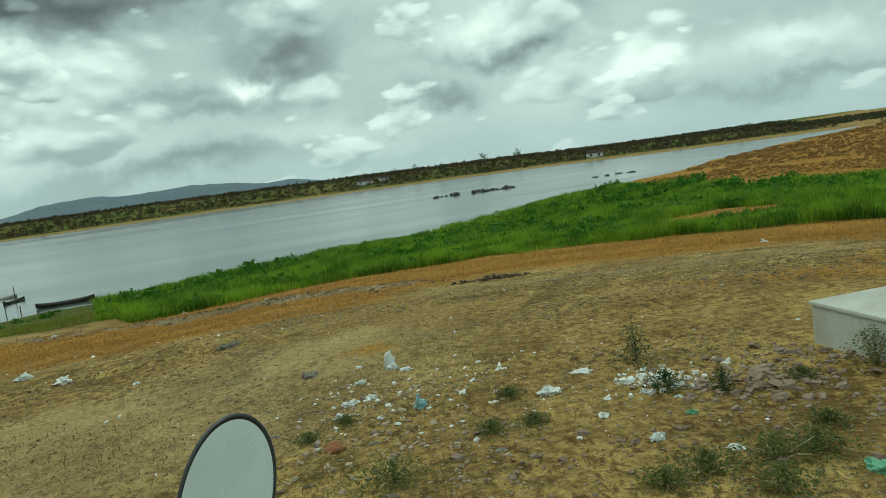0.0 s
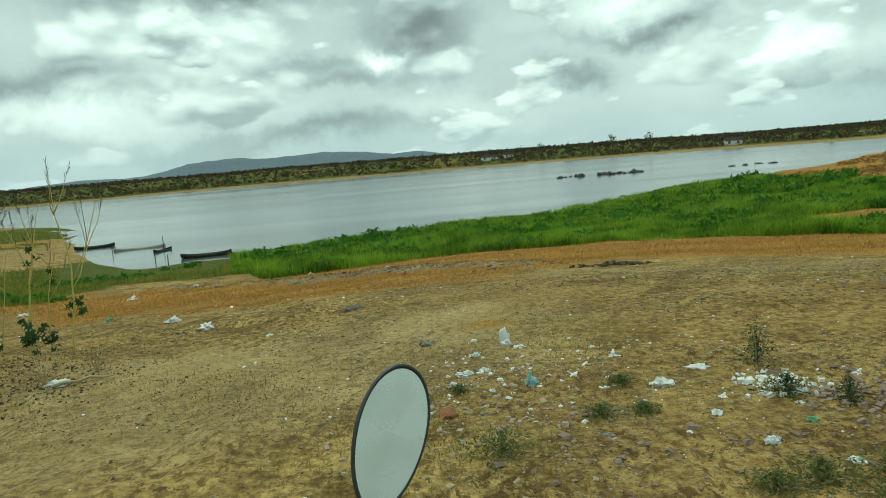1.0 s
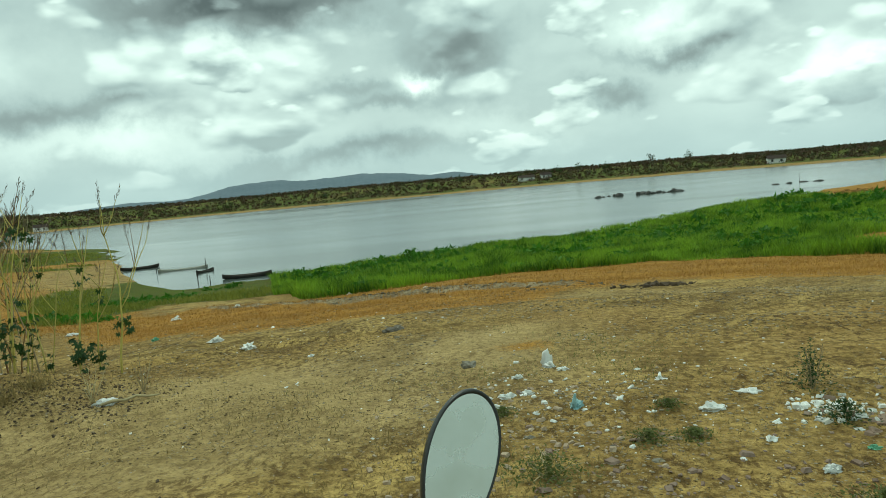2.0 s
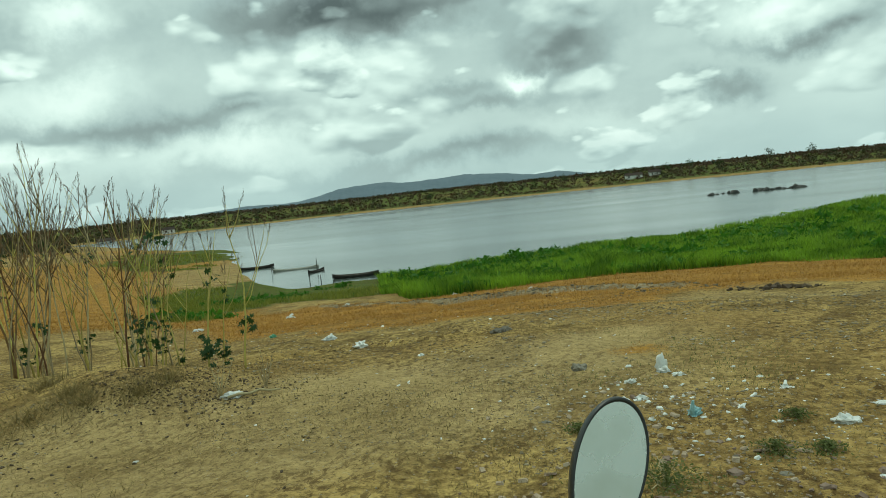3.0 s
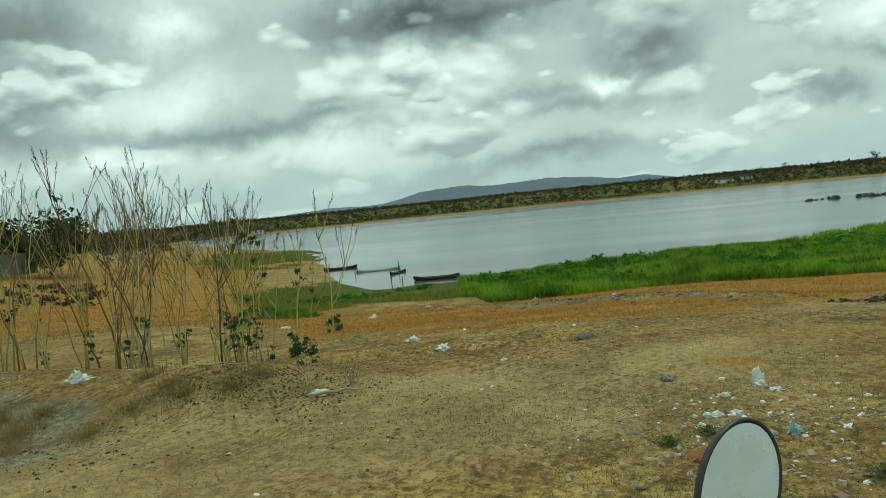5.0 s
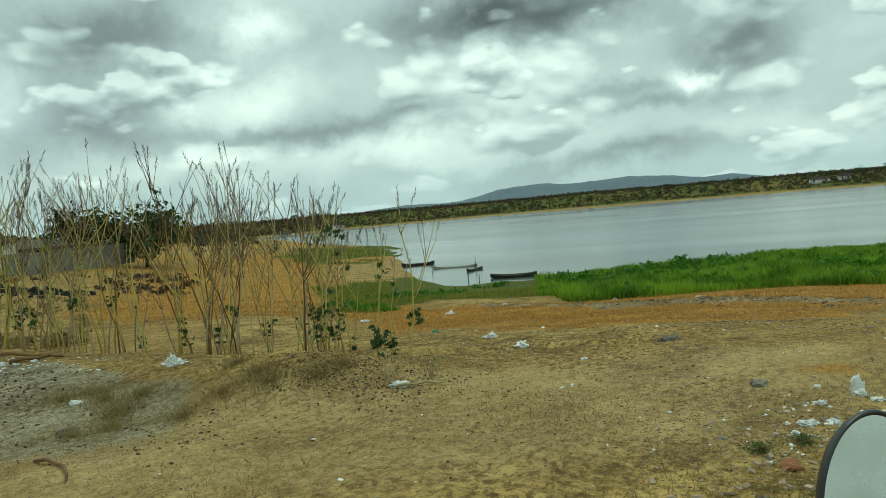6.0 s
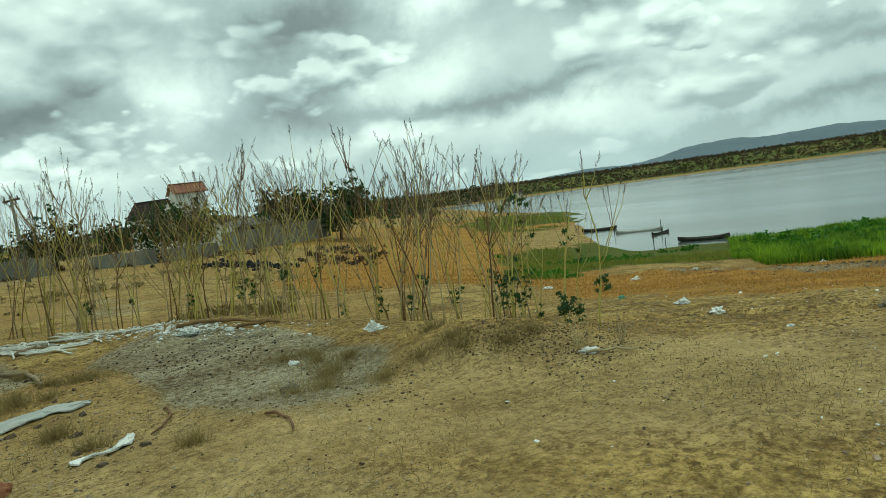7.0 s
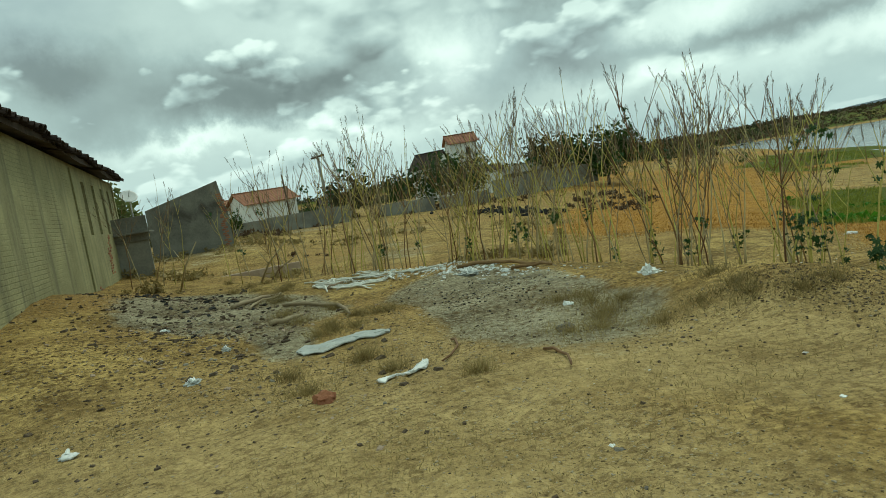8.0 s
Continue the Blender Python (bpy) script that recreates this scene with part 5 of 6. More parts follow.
def wander(rng, p, d, length, n, bend, rise):
    """Points of a crooked stalk that bends a little at each joint and turns upwards."""
    pts = [Vector(p)]
    for k in range(n):
        d = (d + Vector((rng.gauss(0, bend), rng.gauss(0, bend), rise * rng.random()))).normalized()
        pts.append(pts[-1] + d * (length / n))
    return pts


def build_weed(rng, h, mat, leaves, forks, label):
    root = thing("tall_weed", Matrix(), label, "weed", "tall weeds on the brow")
    n = 11
    lean = Vector((rng.uniform(-0.20, 0.20), rng.uniform(-0.20, 0.20), 1)).normalized()
    pts = wander(rng, (0, 0, 0), lean, h, n - 1, 0.075, 0.06)
    pts[0].z -= 0.25
    rad = [0.0150 * (1 - 0.82 * k / (n - 1)) for k in range(n)]
    part("stem", tube(bmesh.new(), pts, rad, 6), mat, root, "", True)
    ends = [(pts[-1], (pts[-1] - pts[-2]).normalized())]
    for k in range(forks):
        q = rng.uniform(0.36, 0.86)
        i = int(q * (n - 1))
        p = pts[i].lerp(pts[i + 1], q * (n - 1) - i)
        a = rng.uniform(0, math.tau)
        ln = h * (1.02 - q) * rng.uniform(0.65, 1.0)
        d = Vector((math.cos(a) * 0.75, math.sin(a) * 0.75, 0.85)).normalized()
        pp = wander(rng, p, d, ln, 6, 0.10, 0.28)
        br = part("branch", tube(bmesh.new(), pp, [0.0075, 0.0068, 0.006, 0.0052, 0.0045, 0.0036, 0.0028], 5), M_BRANCH if mat is M_STEM_G else mat, root, "", True)
        ends.append((pp[-1], (pp[-1] - pp[-2]).normalized()))
        if ln > 0.55:
            p2 = pp[3]
            d2 = ((pp[4] - pp[3]).normalized() + Vector((rng.gauss(0, 0.5), rng.gauss(0, 0.5), 0.3))).normalized()
            tw = wander(rng, p2, d2, ln * 0.4, 4, 0.10, 0.22)
            part("twig", tube(bmesh.new(), tw, [0.005, 0.0043, 0.0037, 0.003, 0.0024], 4), M_STEM_B, br, "", True)
            ends.append((tw[-1], (tw[-1] - tw[-2]).normalized()))
    for p, d in ends:
        bm = bmesh.new()
        seed_head(bm, p - d * 0.04, d, rng, rng.uniform(0.12, 0.24))
        tagged(part("seed_head", bm, M_SEED, root, "grey-brown feathery seed head"), "grey-brown feathery seed head", kind="stuff")
    for k in range(leaves):
        q = rng.choice((rng.uniform(0.1, 0.4), rng.uniform(0.15, 0.5), rng.uniform(0.7, 0.98)))
        i = min(int(q * (n - 1)), n - 2)
        p = pts[i]
        bm = bmesh.new()
        for j in range(rng.randint(6, 12)):
            palm_leaf(bm, p + Vector((rng.uniform(-0.10, 0.10), rng.uniform(-0.10, 0.10), rng.uniform(-0.14, 0.10))), rng, rng.uniform(0.045, 0.095))
        part("leaves", bm, M_CASTOR, root, "dark green lobed leaves")
    if leaves == 0 and rng.random() < 0.5:
        bm = bmesh.new()
        for j in range(7):
            palm_leaf(bm, pts[rng.randint(2, 5)] + Vector((rng.uniform(-0.03, 0.03), rng.uniform(-0.03, 0.03), rng.uniform(-0.1, 0.1))), rng, rng.uniform(0.02, 0.04))
        part("withered_leaves", bm, M_DEAD, root, "curled brown withered leaves")
    return root


rng = random.Random(3)
KINDS = []
for k in range(16):
    mat = (M_STEM_Y, M_STEM_G, M_STEM_G, M_STEM_Y, M_STEM_B)[k % 5]
    lv = (1, 0, 0, 0, 0, 0, 1, 0)[k % 8]
    name = {0: "tall dry weed with bare stems and seed heads"}.get(lv, "tall yellow-stemmed weed with a few dark leaves")
    KINDS.append(build_weed(rng, rng.uniform(2.3, 3.35), mat, lv, rng.randint(2, 5), name))
LEAFY = [build_weed(rng, h, M_STEM_Y, lv, fk, "leafy yellow-stemmed weed on the brow's end") for h, lv, fk in ((2.3, 3, 3), (1.9, 3, 2), (1.7, 4, 3), (2.1, 2, 4))]
used = set()


def plant(kind, x, y, scale=1.0):
    m = pose(x, y, ground_z(x, y), 0, 0, rng.uniform(0, 360)) @ Matrix.Diagonal((scale, scale, scale, 1))
    if kind.name in used:
        ob = copy_thing(kind, m)
        ob.scale = (scale,) * 3
    else:
        kind.matrix_world = m
        used.add(kind.name)


count = 0
while count < 175:
    az = -76 + 46 * rng.random()
    if noise.noise(Vector((az * 0.35, 2.2, 0))) < -0.22 and rng.random() < 0.75:
        continue
    if az > -47 and (noise.noise(Vector((az * 0.6, 7.7, 0))) < -0.06 or az > -33):
        count += 0.15
        continue
    r0 = float(np.interp(az, [-76, -60, -56, -44, -36, -30], [16.6, 13.2, 12.4, 9.7, 8.3, 7.4]))
    x, y = polar(az, r0 + rng.uniform(0.0, 1.0) ** 1.5 * 3.6)
    tall = float(np.interp(az, [-76, -70, -45, -36, -32.5, -30], [1.06, 1.1, 0.98, 0.84, 0.6, 0.5]))
    plant(KINDS[int(count) % 16], x, y, tall * rng.uniform(0.74, 1.0))
    count += 1
for k, (az, r) in enumerate(((-35.6, 8.0), (-33.6, 7.6), (-31.6, 7.5), (-29.0, 7.2), (-36.8, 8.6), (-34.6, 8.9), (-30.2, 8.4))):
    plant(LEAFY[k % 4], *polar(az, r), rng.uniform(0.62, 0.85))
for k, (az, r) in enumerate(((-85.4, 21), (-84.6, 19.5), (-84.0, 20.5), (-82.6, 19), (-83.2, 21), (-79.2, 19.5), (-78.4, 18), (-77.6, 19), (-86.2, 20))):
    plant(KINDS[(k * 3 + 1) % 16], *polar(az, r), rng.uniform(0.75, 1.0))


# ---- litter, stones and small plants ----
# places on the ground and widths
WHITE_BAGS_EAST = [(0.44, 5.45, 0.108), (0.53, 5.34, 0.075), (0.17, 5.18, 0.068), (0.80, 4.51, 0.068), (1.17, 4.94, 0.084), (1.30, 4.23, 0.111), (1.58, 3.97, 0.054), (1.08, 5.24, 0.040), (1.79, 3.00, 0.060), (1.81, 3.94, 0.058), (0.01, 4.47, 0.074), (0.22, 4.78, 0.079), (9.08, 13.13, 0.117), (2.39, 3.67, 0.080), (2.49, 4.15, 0.064), (1.64, 4.51, 0.119), (0.07, 4.74, 0.086), (1.94, 3.78, 0.050), (1.43, 3.69, 0.073), (-0.02, 3.59, 0.027)]
WHITE_BAGS_WEST = [(-6.16, 5.74, 0.192), (-3.05, 5.23, 0.130), (-3.54, 8.83, 0.141), (-2.84, 8.01, 0.140), (-1.78, 6.74, 0.069), (-9.18, 25.39, 0.199), (-9.85, 21.55, 0.252), (-10.02, 16.22, 0.218), (-6.10, 4.43, 0.099), (-6.13, 4.42, 0.075), (-5.76, -0.41, 0.112), (-2.88, 2.03, 0.025), (-5.71, 29.32, 0.196), (-2.05, 24.86, 0.184)]
RAGS = [(-9.72, 5.40, 0.362), (-7.19, 0.68, 0.199), (1.54, 3.27, 0.110), (-8.30, 1.24, 0.163), (-10.08, 0.83, 0.163)]
COLOURED = [(0.51, 4.46, 0.119), (2.14, 2.51, 0.114), (-5.47, 11.09, 0.132), (-6.15, 5.70, 0.152), (1.85, 3.48, 0.060)]
STONES = [(-0.06, 3.98, 0.134), (0.61, 4.62, 0.054), (-0.20, 5.68, 0.143), (0.78, 3.51, 0.073), (-0.42, 4.42, 0.074), (-0.16, 4.10, 0.069), (0.60, 3.72, 0.057), (0.16, 3.96, 0.080), (-5.37, 3.78, 0.185), (-5.24, 1.33, 0.213), (-2.81, 2.02, 0.067), (-2.42, 1.80, 0.054), (-4.44, 1.55, 0.055), (-1.13, 7.87, 0.171), (-1.06, 8.09, 0.173), (-1.01, 16.77, 0.137)]
WEEDS = [(0.21, 3.35, 0.373), (0.81, 3.79, 0.196), (1.06, 3.79, 0.166), (1.55, 2.85, 0.307), (1.85, 2.79, 0.345), (2.06, 2.78, 0.325), (1.34, 2.82, 0.244), (2.33, 3.05, 0.195), (2.64, 3.63, 0.187), (2.17, 3.69, 0.107), (3.05, 3.54, 0.272), (-0.21, 4.24, 0.142), (1.93, 3.91, 0.218), (1.99, 4.42, 0.200), (1.06, 4.32, 0.148), (1.69, 2.51, 0.316), (0.02, 4.36, 0.109)]
TUFTS = [(-5.45, 4.43, 0.524), (-4.56, 4.71, 0.602), (-4.44, 5.04, 0.392), (-4.65, 4.29, 0.370), (-3.81, 5.07, 0.319), (-3.74, 5.40, 0.432), (-5.90, 4.59, 0.367), (-6.54, 2.17, 0.141), (-4.98, 5.39, 0.365)]
rng = random.Random(77)


def crumpled(rng, w, tall=0.7, rough=0.55):
    return lump(rng, w / 2, w / 2 * rng.uniform(0.6, 0.95), w / 2 * tall, rough, 3, 2.4)


def rest(x, y, dz=-0.01):
    return pose(x, y, ground_z(x, y) + dz, 0, 0, rng.uniform(0, 360))


for k, (x, y, w) in enumerate(WHITE_BAGS_EAST + WHITE_BAGS_WEST):
    w = max(w, 0.035) * 1.1
    far_off = "by the dry grass" if math.hypot(x, y) > 8 else "among the scraps"
    ob = thing("plastic_bag", rest(x, y), "crumpled white plastic bag lying " + far_off, "bag", "white bags on the ground")
    part("film", crumpled(rng, w, rng.uniform(0.25, 0.6), 0.95), M_BAG, ob, "", k % 3 == 0)
    if k % 2 == 0:
        bm = bmesh.new()
        tube(bm, [(0, 0, w * 0.25), (w * 0.35, 0.0, w * 0.45), (w * 0.55, w * 0.1, w * 0.3)], [w * 0.16, w * 0.11, w * 0.03], 7)
        part("handle_loop", bm, M_BAG, ob)
# the tall bag that stands in the straw
x, y, w = WHITE_BAGS_EAST[0]
ob = thing("plastic_bag", rest(x - 0.01, y + 0.05), "tall puffed white plastic bag standing in straw", "bag", "white bags on the ground")
part("film", lump(rng, 0.04, 0.035, 0.085, 0.5, 3, 2.0), M_BAG, ob, "", True)
for (x, y, w), lab in zip(RAGS, ("ragged pale cloth on the ash heap", "grey torn plastic scrap on the dirt", "grey-white crumpled sack among weeds", "pale torn paper heap on the dirt", "pale rag beside the rubble")):
    ob = thing("rag", rest(x, y), lab, "rag")
    part("cloth", lump(rng, w / 2, w / 3.2, w * 0.16, 0.7, 3, 3.0), M_SHEET, ob)
    part("fold", lump(rng, w / 3.5, w / 5, w * 0.22, 0.7, 3, 3.0), M_BAG, ob)
for (x, y, w), mat, lab in zip(COLOURED, (M_BAGBLUE, M_BAGGREEN, M_BAGGREEN, M_BAG, M_BAGGREEN), ("torn pale blue plastic in the rubbish", "green plastic sheet in the weeds", "small green plastic scrap on dry grass", "upright bluish white bag on the brow", "flattened green bottle among stones")):
    ob = thing("plastic_scrap", rest(x, y), lab, "plastic")
    part("film", lump(rng, w / 2, w / 3, w * (0.6 if mat is M_BAG else 0.3), 0.8, 3, 2.8), mat, ob)
    if mat is M_BAGBLUE:
        bm = tube(bmesh.new(), [(0.03, 0, 0.0), (0.05, 0.0, 0.05), (0.045, 0.01, 0.11)], [0.02, 0.016, 0.008], 7)
        part("upright_fold", bm, mat, ob)
for k, (x, y, w) in enumerate(STONES):
    mat, lab, nm = (M_BRICK, "broken reddish brick lump on the dirt", "brick_lump") if k in (0, 9) else (M_ROCK, "weathered grey-brown stone on bare earth", "stone")
    if k == 15:
        mat, lab = M_DARK, "small black stone on the slope"
    ob = thing(nm, rest(x, y, -0.02), lab, "stone", "" if k in (0, 9, 15) else "loose stones")
    part("block", lump(rng, w / 2, w / 2.6, w * 0.30, 0.45, 3, 1.7), mat, ob)


def strip(pts, widths, thick=0.012):
    """A crumpled strip of sheet lying along points."""
    bm = bmesh.new()
    rows = []
    for (px, py), w in zip(pts, widths):
        rows.append([(px, py, w)])
    vs = []
    n = len(pts)
    for i, ((px, py), w) in enumerate(zip(pts, widths)):
        dx, dy = pts[min(i + 1, n - 1)][0] - pts[max(i - 1, 0)][0], pts[min(i + 1, n - 1)][1] - pts[max(i - 1, 0)][1]
        L = math.hypot(dx, dy) + 1e-6
        row = []
        for k in range(7):
            s = (k / 6 - 0.5) * w
            x, y = px - dy / L * s + rng.uniform(-0.035, 0.035), py + dx / L * s + rng.uniform(-0.035, 0.035)
            row.append(bm.verts.new((x, y, ground_z(x, y) + 0.012 + 0.016 * abs(math.sin(k * 1.9 + i * 1.3)) + rng.uniform(0, 0.012))))
        vs.append(row)
    for a, b in zip(vs, vs[1:]):
        for k in range(6):
            bm.faces.new((a[k], b[k], b[k + 1], a[k + 1]))
    r = bmesh.ops.extrude_face_region(bm, geom=list(bm.faces))
    for p in [q for q in r["geom"] if isinstance(q, bmesh.types.BMVert)]:
        p.co.z -= thick
    bmesh.ops.recalc_face_normals(bm, faces=bm.faces)
    return bm


def lay(n, a, b, bend=0.0):
    out = []
    for i in range(n):
        q = i / (n - 1)
        s = math.sin(q * math.pi) * bend
        out.append((a[0] + (b[0] - a[0]) * q - (b[1] - a[1]) * s, a[1] + (b[1] - a[1]) * q + (b[0] - a[0]) * s))
    return out


def flat_thing(name, label, category, bm, mat, part_name):
    ob = thing(name, Matrix(), label, category)
    part(part_name, bm, mat, ob)
    c = sum((p.co for p in ob.children[0].data.vertices), Vector()) / len(ob.children[0].data.vertices)
    for p in ob.children[0].data.vertices:
        p.co -= c
    ob.location = c


flat_thing("plastic_sheet", "long grey plastic sheet crumpled on the ash", "sheet", strip(lay(14, (-7.45, 1.82), (-7.38, 2.88), 0.08), [0.16, 0.34, 0.48, 0.40, 0.3, 0.34, 0.38, 0.3, 0.28, 0.32, 0.36, 0.3, 0.2, 0.1]), M_SHEET, "film")
flat_thing("cloth_strip", "twisted pale cloth strip on the dirt", "rag", strip(lay(10, (-5.30, 1.82), (-5.62, 2.40), -0.16), [0.14, 0.10, 0.06, 0.06, 0.07, 0.06, 0.06, 0.07, 0.08, 0.05]), M_BAG, "cloth")


def stick(a, b, r, mat, label, bend=0.03, name="stick"):
    pts = [Vector((px, py, ground_z(px, py) + r * 1.2 + 0.02 * math.sin(i * 1.7) ** 2)) for i, (px, py) in enumerate(lay(6, a, b, bend))]
    o = pts[0].copy()
    ob = thing(name, Matrix.Translation(o), label, "stick", "sticks on the ash ground")
    part("shaft", tube(bmesh.new(), [p - o for p in pts], [r, r * 1.1, r, r * 0.9, r * 0.85, r * 0.6], 7), mat, ob, "", True)


stick((-11.8, 2.1), (-13.3, 3.35), 0.035, M_WOOD, "long weathered wooden pole on the ground", 0.02)
stick((-11.5, 2.3), (-13.0, 3.2), 0.02, M_WOOD, "thin dry stick on the ground", 0.05)
stick((-9.6, 2.1), (-9.65, 2.6), 0.035, M_WOOD, "short pale wooden batten on the ground", 0.0)
stick((-11.3, 2.8), (-8.9, 3.0), 0.03, M_WOOD, "bent pale branch on the ash", 0.12)
stick((-12.8, 4.1), (-13.3, 4.6), 0.03, M_WOOD, "short thick stick on the ash", 0.0)
stick((-10.6, 5.7), (-9.3, 6.6), 0.03, M_STEM_B, "dark twisted branch along the brow", 0.1)
stick((-9.4, 6.0), (-8.6, 6.2), 0.025, M_STEM_B, "dark broken twig along the brow", 0.2)
stick((-6.2, 3.0), (-5.4, 2.45), 0.012, M_STEM_B, "thin dark twig on the dirt", 0.1)
stick((-4.75, 3.05), (-4.1, 2.8), 0.012, M_STEM_B, "thin dark twig on the dirt", 0.1)
stick((-3.05, 5.15), (-2.65, 5.3), 0.012, M_STEM_G, "pale dry twig at the foot of the brow", 0.1)
for k in range(44):
    a = (-14.6 + rng.uniform(0, 2.6), 4.0 + rng.uniform(0, 1.5))
    ang = rng.uniform(-0.5, 0.9)
    L = rng.uniform(0.5, 1.3)
    stick(a, (a[0] + math.cos(ang) * L, a[1] + math.sin(ang) * L), 0.017, M_BLEACH, "bleached palm stalk in a scattered heap", rng.uniform(-0.1, 0.1), "palm_stalk")
# fallen pale branches by the shed
for az, d, L, up in ((-77.2, 17.6, 1.5, 0.9), (-76.4, 17.9, 1.2, 0.5), (-83.0, 18.5, 0.9, 1.1)):
    x, y = polar(az, d)
    ob = thing("dead_branch", pose(x, y, ground_z(x, y)), "leaning bleached dead branch by the shed", "branch", "dead branches")
    part("limb", tube(bmesh.new(), [(0, 0, -0.1), (0.3 * L, 0.2, up * 0.5), (0.7 * L, 0.5, up)], [0.03, 0.025, 0.012], 7), M_STEM_G, ob, "", True)
    part("twig", tube(bmesh.new(), [(0.3 * L, 0.2, up * 0.5), (0.35 * L, 0.0, up * 0.9)], [0.015, 0.006], 6), M_STEM_G, ob, "", True)


# low weeds
def low_weed(x, y, w, label, mat=M_WEED, tall=0.35, n=150):
    ob = thing("low_weed", pose(x, y, ground_z(x, y)), label, "weed", "low weeds among the litter")
    bm = bmesh.new()
    for k in range(9):
        a = rng.uniform(0, math.tau)
        q = rng.uniform(0.3, 1.0) * w * 0.5
        tube(bm, [(0, 0, -0.02), (math.cos(a) * q * 0.6, math.sin(a) * q * 0.6, tall * w * 0.5), (math.cos(a) * q, math.sin(a) * q, tall * w * rng.uniform(0.4, 1.0))], [0.004, 0.003, 0.002], 4)
    tagged(part("stalk", bm, M_STEM_G, ob), kind="stuff")
    vs, fs = [], []
    for k in range(n):
        a, q = rng.uniform(0, math.tau), min(abs(rng.gauss(0, 1)) * w * 0.36, w * 1.1)
        h = rng.random() * tall * w * max(0.1, 1.15 - q / w)
        p = Vector((math.cos(a) * q, math.sin(a) * q, h + 0.004))
        s = rng.uniform(0.006, 0.014)
        d1 = Vector((rng.gauss(0, 1), rng.gauss(0, 1), rng.gauss(0, 0.5))).normalized() * s
        d2 = Vector((rng.gauss(0, 1), rng.gauss(0, 1), rng.gauss(0, 0.5))).normalized() * s * 0.5
        b = len(vs)
        vs += [p - d1, p + d2, p + d1, p - d2]
        fs.append((b, b + 1, b + 2, b + 3))
    lf = tagged(mesh_object("foliage", vs, fs, mat), kind="stuff")
    lf.parent = ob


def dry_tuft(x, y, w, label):
    z0 = ground_z(x, y)
    ob = thing("dry_tuft", pose(x, y, z0), label, "weed", "dry tufts on the brow")
    n = 320
    q, a = np.abs(NP.normal(size=n)) * w * 0.42, NP.rand(n) * 6.283
    px, py = np.cos(a) * q, np.sin(a) * q
    pz = land(px + x, py + y) - z0 - 0.01
    h = 0.03 + 0.13 * NP.rand(n)
    p = np.stack([px, py, pz], -1)
    sd = np.stack([np.cos(a * 7), np.sin(a * 7), np.zeros(n)], -1) * (0.0015 + 0.003 * NP.rand(n))[:, None]
    tip = p + np.stack([NP.normal(size=n) * h * 0.7, NP.normal(size=n) * h * 0.7, h], -1)
    co = np.stack([p - sd, p + sd, tip], 1).reshape(-1, 3)
    quick_mesh("foliage", co, np.arange(n * 3).reshape(-1, 3), M_OLIVE).parent = ob


for k, (x, y, w) in enumerate(WEEDS):
    tall = {13: 1.5, 10: 0.8, 12: 0.5, 9: 0.8}.get(k, 0.28)
    low_weed(x, y, max(w, 0.15), "low dusty green weed among scraps" if tall < 0.5 else "upright green weed by the rubble heap", M_WEED if k not in (9, 12, 13) else M_CASTOR, tall, 220 + int(2200 * w))
for k, (x, y, w) in enumerate(TUFTS):
    dry_tuft(x, y, w, "straw-coloured dry weed tuft on the brow")
for k in range(34):
    x, y = rng.choice(((-5.2, 4.5, 1.1, 0.35), (-8.2, 2.7, 1.7, 0.3), (-12.0, 3.6, 2.0, 0.5), (-6.2, 1.9, 0.9, 0.35), (-16.0, 3.6, 2.0, 0.7)))[:2], 0
    x, y = x[0] + rng.gauss(0, 1.1), x[1] + rng.gauss(0, 0.4)
    dry_tuft(x, y, rng.uniform(0.2, 0.5), "thin dry grass tuft on dusty ground")
low_weed(-3.2, 5.3, 0.35, "withered brown weed at the brow's end", M_DEAD, 0.9, 90)
low_weed(-2.9, 5.55, 0.25, "withered brown weed at the brow's end", M_DEAD, 1.2, 70)


# rubble heap of broken tiles and the pale rag heap beside it
def scatter(name, label, category, n, cx, cy, sx, sy, smin, smax, mats, flat=0.45, sub=1):
    """Loose pieces as one heap that nobody would count."""
    vs, fs = [], []
    gx, gy = cx + NP.normal(size=n) * sx, cy + NP.normal(size=n) * sy
    gz = land(gx, gy)
    for k in range(n):
        x, y, z = float(gx[k]), float(gy[k]), float(gz[k])
        s = smin * (smax / smin) ** (rng.random() ** 2)
        m = Matrix.Translation((x, y, z + s * flat * 0.25)) @ Euler((rng.gauss(0, 0.25), rng.gauss(0, 0.25), rng.uniform(0, 6.3))).to_matrix().to_4x4()
        b = len(vs)
        a1, b1, c1 = s * rng.uniform(0.6, 1), s * rng.uniform(0.4, 0.8), s * flat * rng.uniform(0.5, 1)
        j = lambda: rng.uniform(0.65, 1.1)
        for q in ((-1, -1, -1), (1, -1, -1), (1, 1, -1), (-1, 1, -1), (-0.8, -0.8, 1), (0.8, -0.8, 1), (0.8, 0.8, 1), (-0.8, 0.8, 1)):
            vs.append(m @ Vector((q[0] * a1 * 0.5 * j(), q[1] * b1 * 0.5 * j(), q[2] * c1 * 0.5 * j())))
        fs += [(b, b + 3, b + 2, b + 1), (b + 4, b + 5, b + 6, b + 7), (b, b + 1, b + 5, b + 4), (b + 1, b + 2, b + 6, b + 5), (b + 2, b + 3, b + 7, b + 6), (b + 3, b, b + 4, b + 7)]
    return tagged(mesh_object(name, vs, fs, mats), label, category, kind="stuff")


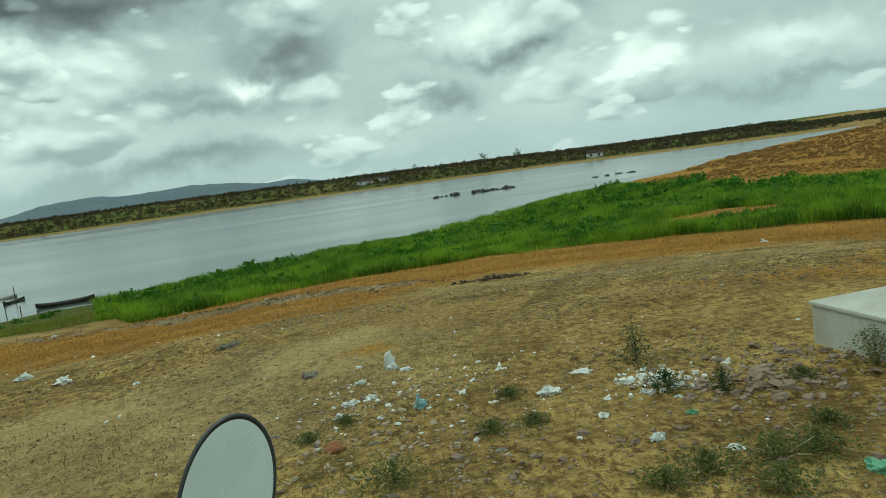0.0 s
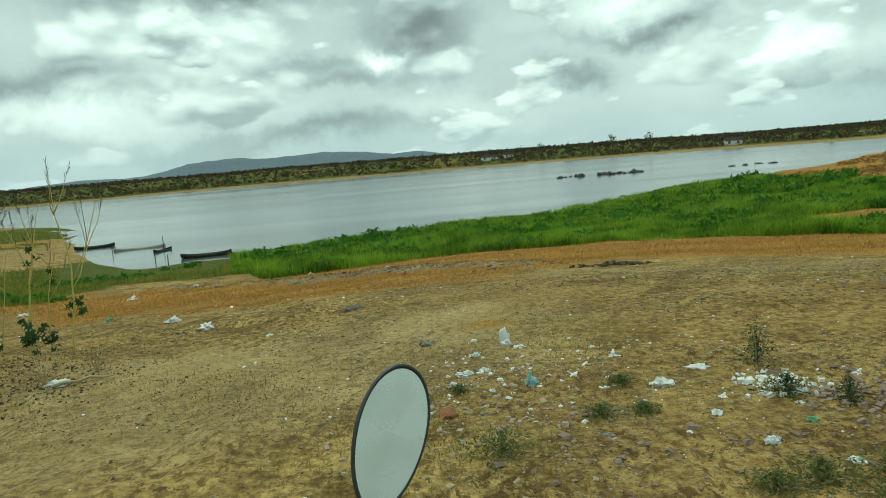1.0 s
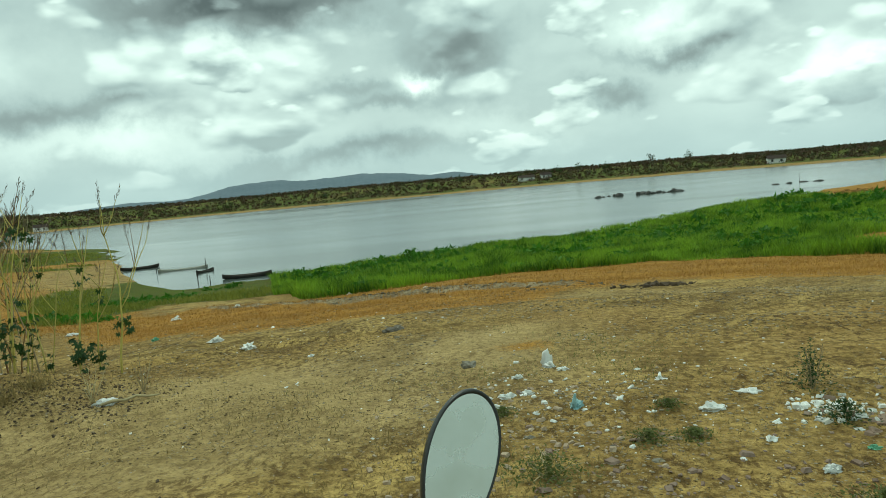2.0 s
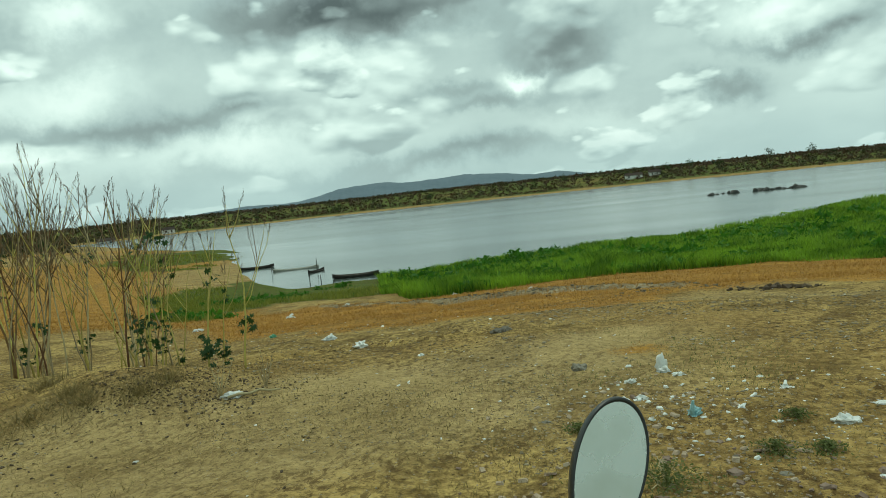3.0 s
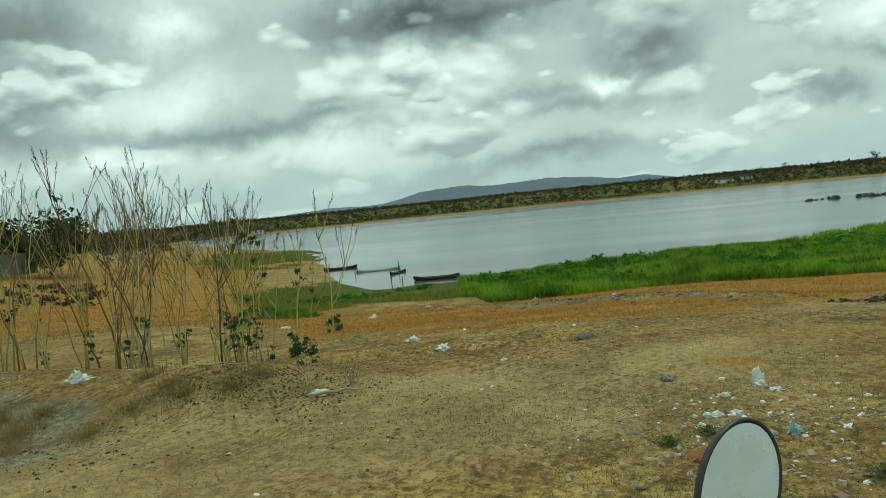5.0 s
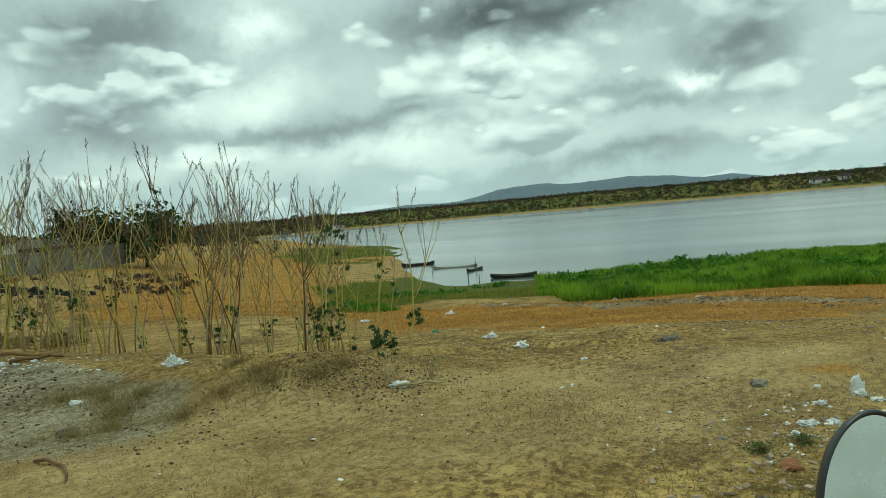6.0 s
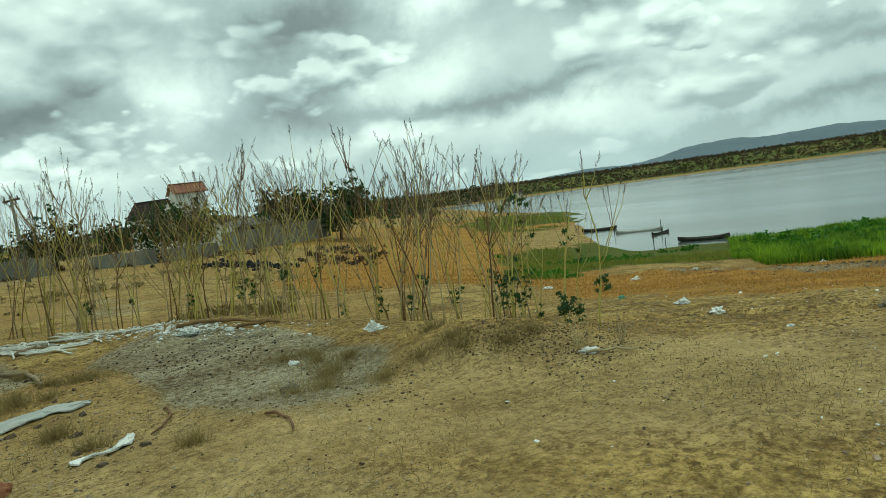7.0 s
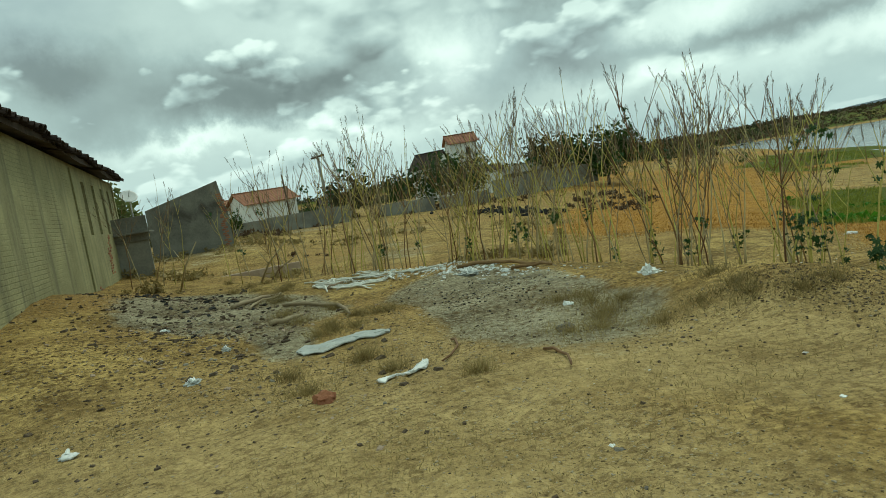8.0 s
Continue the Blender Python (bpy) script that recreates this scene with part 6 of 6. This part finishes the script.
scatter("tile_rubble", "heap of broken clay tiles and stones", "rubble", 260, 2.55, 3.75, 0.33, 0.26, 0.03, 0.13, M_RUBBLE, 0.35)
scatter("tile_rubble", "scattered broken tiles on the dirt", "rubble", 220, 1.2, 3.1, 0.9, 0.5, 0.02, 0.09, M_RUBBLE, 0.35)
scatter("tile_rubble", "stony rubble at the foot of the straw", "rubble", 320, 0.15, 3.9, 0.5, 0.7, 0.015, 0.07, M_RUBBLE, 0.4)
scatter("rag_heap", "heap of dirty white rags and paper", "rags", 130, 1.98, 4.1, 0.13, 0.12, 0.02, 0.08, M_BAG, 0.6)
scatter("paper_scraps", "white paper and plastic scraps among weeds", "scraps", 300, 1.2, 4.8, 1.1, 0.9, 0.008, 0.045, M_BAG, 0.3)
scatter("paper_scraps", "white scraps in the rubbish heap", "scraps", 120, 0.3, 4.6, 0.35, 0.35, 0.012, 0.06, M_BAG, 0.4)
scatter("paper_scraps", "small pale scraps over the slope", "scraps", 160, -2.0, 8.5, 3.2, 2.6, 0.02, 0.07, M_BAG, 0.3)
scatter("ash_chips", "white lime chips along the ash heap", "scraps", 750, -11.4, 5.75, 1.6, 0.28, 0.025, 0.13, M_BAG, 0.35)
scatter("ash_chips", "pale chips on the ash", "scraps", 240, -8.6, 5.3, 1.2, 0.5, 0.015, 0.07, M_ROCK, 0.35)
scatter("ash_chips", "pale stony chips on the dirt", "scraps", 260, -9.6, 1.3, 1.6, 0.4, 0.02, 0.07, M_ROCK, 0.4)
scatter("burnt_debris", "black charred debris on the dirt", "debris", 160, -13.5, 1.6, 1.6, 0.7, 0.03, 0.18, M_DARK, 0.35)
scatter("burnt_debris", "black charcoal crumbs on the ash", "debris", 500, -8.0, 4.4, 0.8, 0.45, 0.008, 0.05, M_DARK, 0.5)
scatter("dirt_litter", "dark straw and scraps by the old building", "debris", 1900, -11.8, 1.5, 2.6, 1.1, 0.015, 0.13, M_BARK, 0.3)
scatter("dirt_litter", "dark crumbs and straw before the old building", "debris", 1500, -8.2, 0.2, 2.0, 0.9, 0.008, 0.06, M_BARK, 0.3)
scatter("dirt_litter", "pale chips and straw by the old building", "debris", 700, -10.5, 1.2, 2.4, 0.9, 0.012, 0.08, M_RUBBLE, 0.3)
scatter("dirt_litter", "brown scraps and crumbs on the dirt", "debris", 500, -7.4, 1.6, 2.2, 0.8, 0.008, 0.05, M_BARK, 0.4)
scatter("dirt_litter", "brown scraps below the brow", "debris", 600, -5.0, 4.0, 1.2, 0.5, 0.008, 0.045, M_BARK, 0.4)
scatter("black_debris", "dark heap of debris in the field", "debris", 260, -40.5, 28.0, 2.2, 1.2, 0.15, 0.6, M_DARK, 0.6)
scatter("brow_clods", "crumbly brown clods on the brow's end", "clods", 1500, -3.6, 5.25, 0.5, 0.3, 0.008, 0.035, M_BARK, 0.5)
for az in range(-20, 10, 3):
    scatter("slope_stones", "dark flat stones along the lip of the slope", "stones", 80, *polar(az, float(outcrop(az)) - 0.3), 0.6, 0.35, 0.02, 0.16, M_LIPROCK, 0.3)
scatter("slope_stones", "dark hollow with stones on the slope", "stones", 120, 3.3, 13.2, 0.35, 0.25, 0.04, 0.2, M_BARK, 0.5)


def pebbles(name, n, az0, az1, r0, r1, smin, smax, mat, label):
    vs, fs = [], []
    x, y = spread(n, r0, r1, az0, az1, 0.8)
    keep = fbm(x, y, 1.1, 4, 61) * 1.6 + 0.35 * NP.rand(n) > 0.17
    x, y = x[keep], y[keep]
    m = len(x)
    z = land(x, y)
    s = smin * (smax / smin) ** (NP.rand(m) ** 3.0) * np.clip(np.hypot(x, y) / 5.5, 0.7, 1.5)
    base = np.array([(-1, -1, -0.4), (1, -0.8, -0.4), (0.9, 1, -0.4), (-0.8, 0.9, -0.4), (-0.5, -0.5, 0.5), (0.6, -0.4, 0.45), (0.4, 0.6, 0.55), (-0.5, 0.4, 0.4)])
    th = NP.rand(m) * 6.283
    jit = base[None] * (0.7 + 0.6 * NP.rand(m, 8, 1)) * (s[:, None, None] * 0.5) * np.array([1.15, 0.7, 0.45])
    c, sn = np.cos(th)[:, None], np.sin(th)[:, None]
    co = np.stack([jit[:, :, 0] * c - jit[:, :, 1] * sn + x[:, None], jit[:, :, 0] * sn + jit[:, :, 1] * c + y[:, None], jit[:, :, 2] + z[:, None] + 0.15 * s[:, None]], -1).reshape(-1, 3)
    k = np.arange(m)[:, None, None] * 8
    f = (k + np.array([(0, 3, 2, 1), (4, 5, 6, 7), (0, 1, 5, 4), (1, 2, 6, 5), (2, 3, 7, 6), (3, 0, 4, 7)])[None]).reshape(-1, 4)
    return tagged(quick_mesh(name, co, f, mat), label, "pebbles", kind="stuff")


M_PEB = leafy("mixed_pebbles", (0.11, 0.085, 0.05), (0.50, 0.43, 0.30), 0.9, 0.0)
M_CLOD = leafy("dark_clods", (0.055, 0.038, 0.017), (0.24, 0.17, 0.075), 0.95, 0.0)
pebbles("pebbles", 40000, -100, 46, 2.3, 16, 0.006, 0.028, M_PEB, "loose pebbles on the dusty earth")
pebbles("clods", 70000, -100, 46, 2.3, 18, 0.004, 0.026, M_CLOD, "crumbs of dark earth and dung")
pebbles("pebbles", 9000, -8, 46, 2.3, 11, 0.008, 0.04, M_PEB, "stony scraps between the weeds")
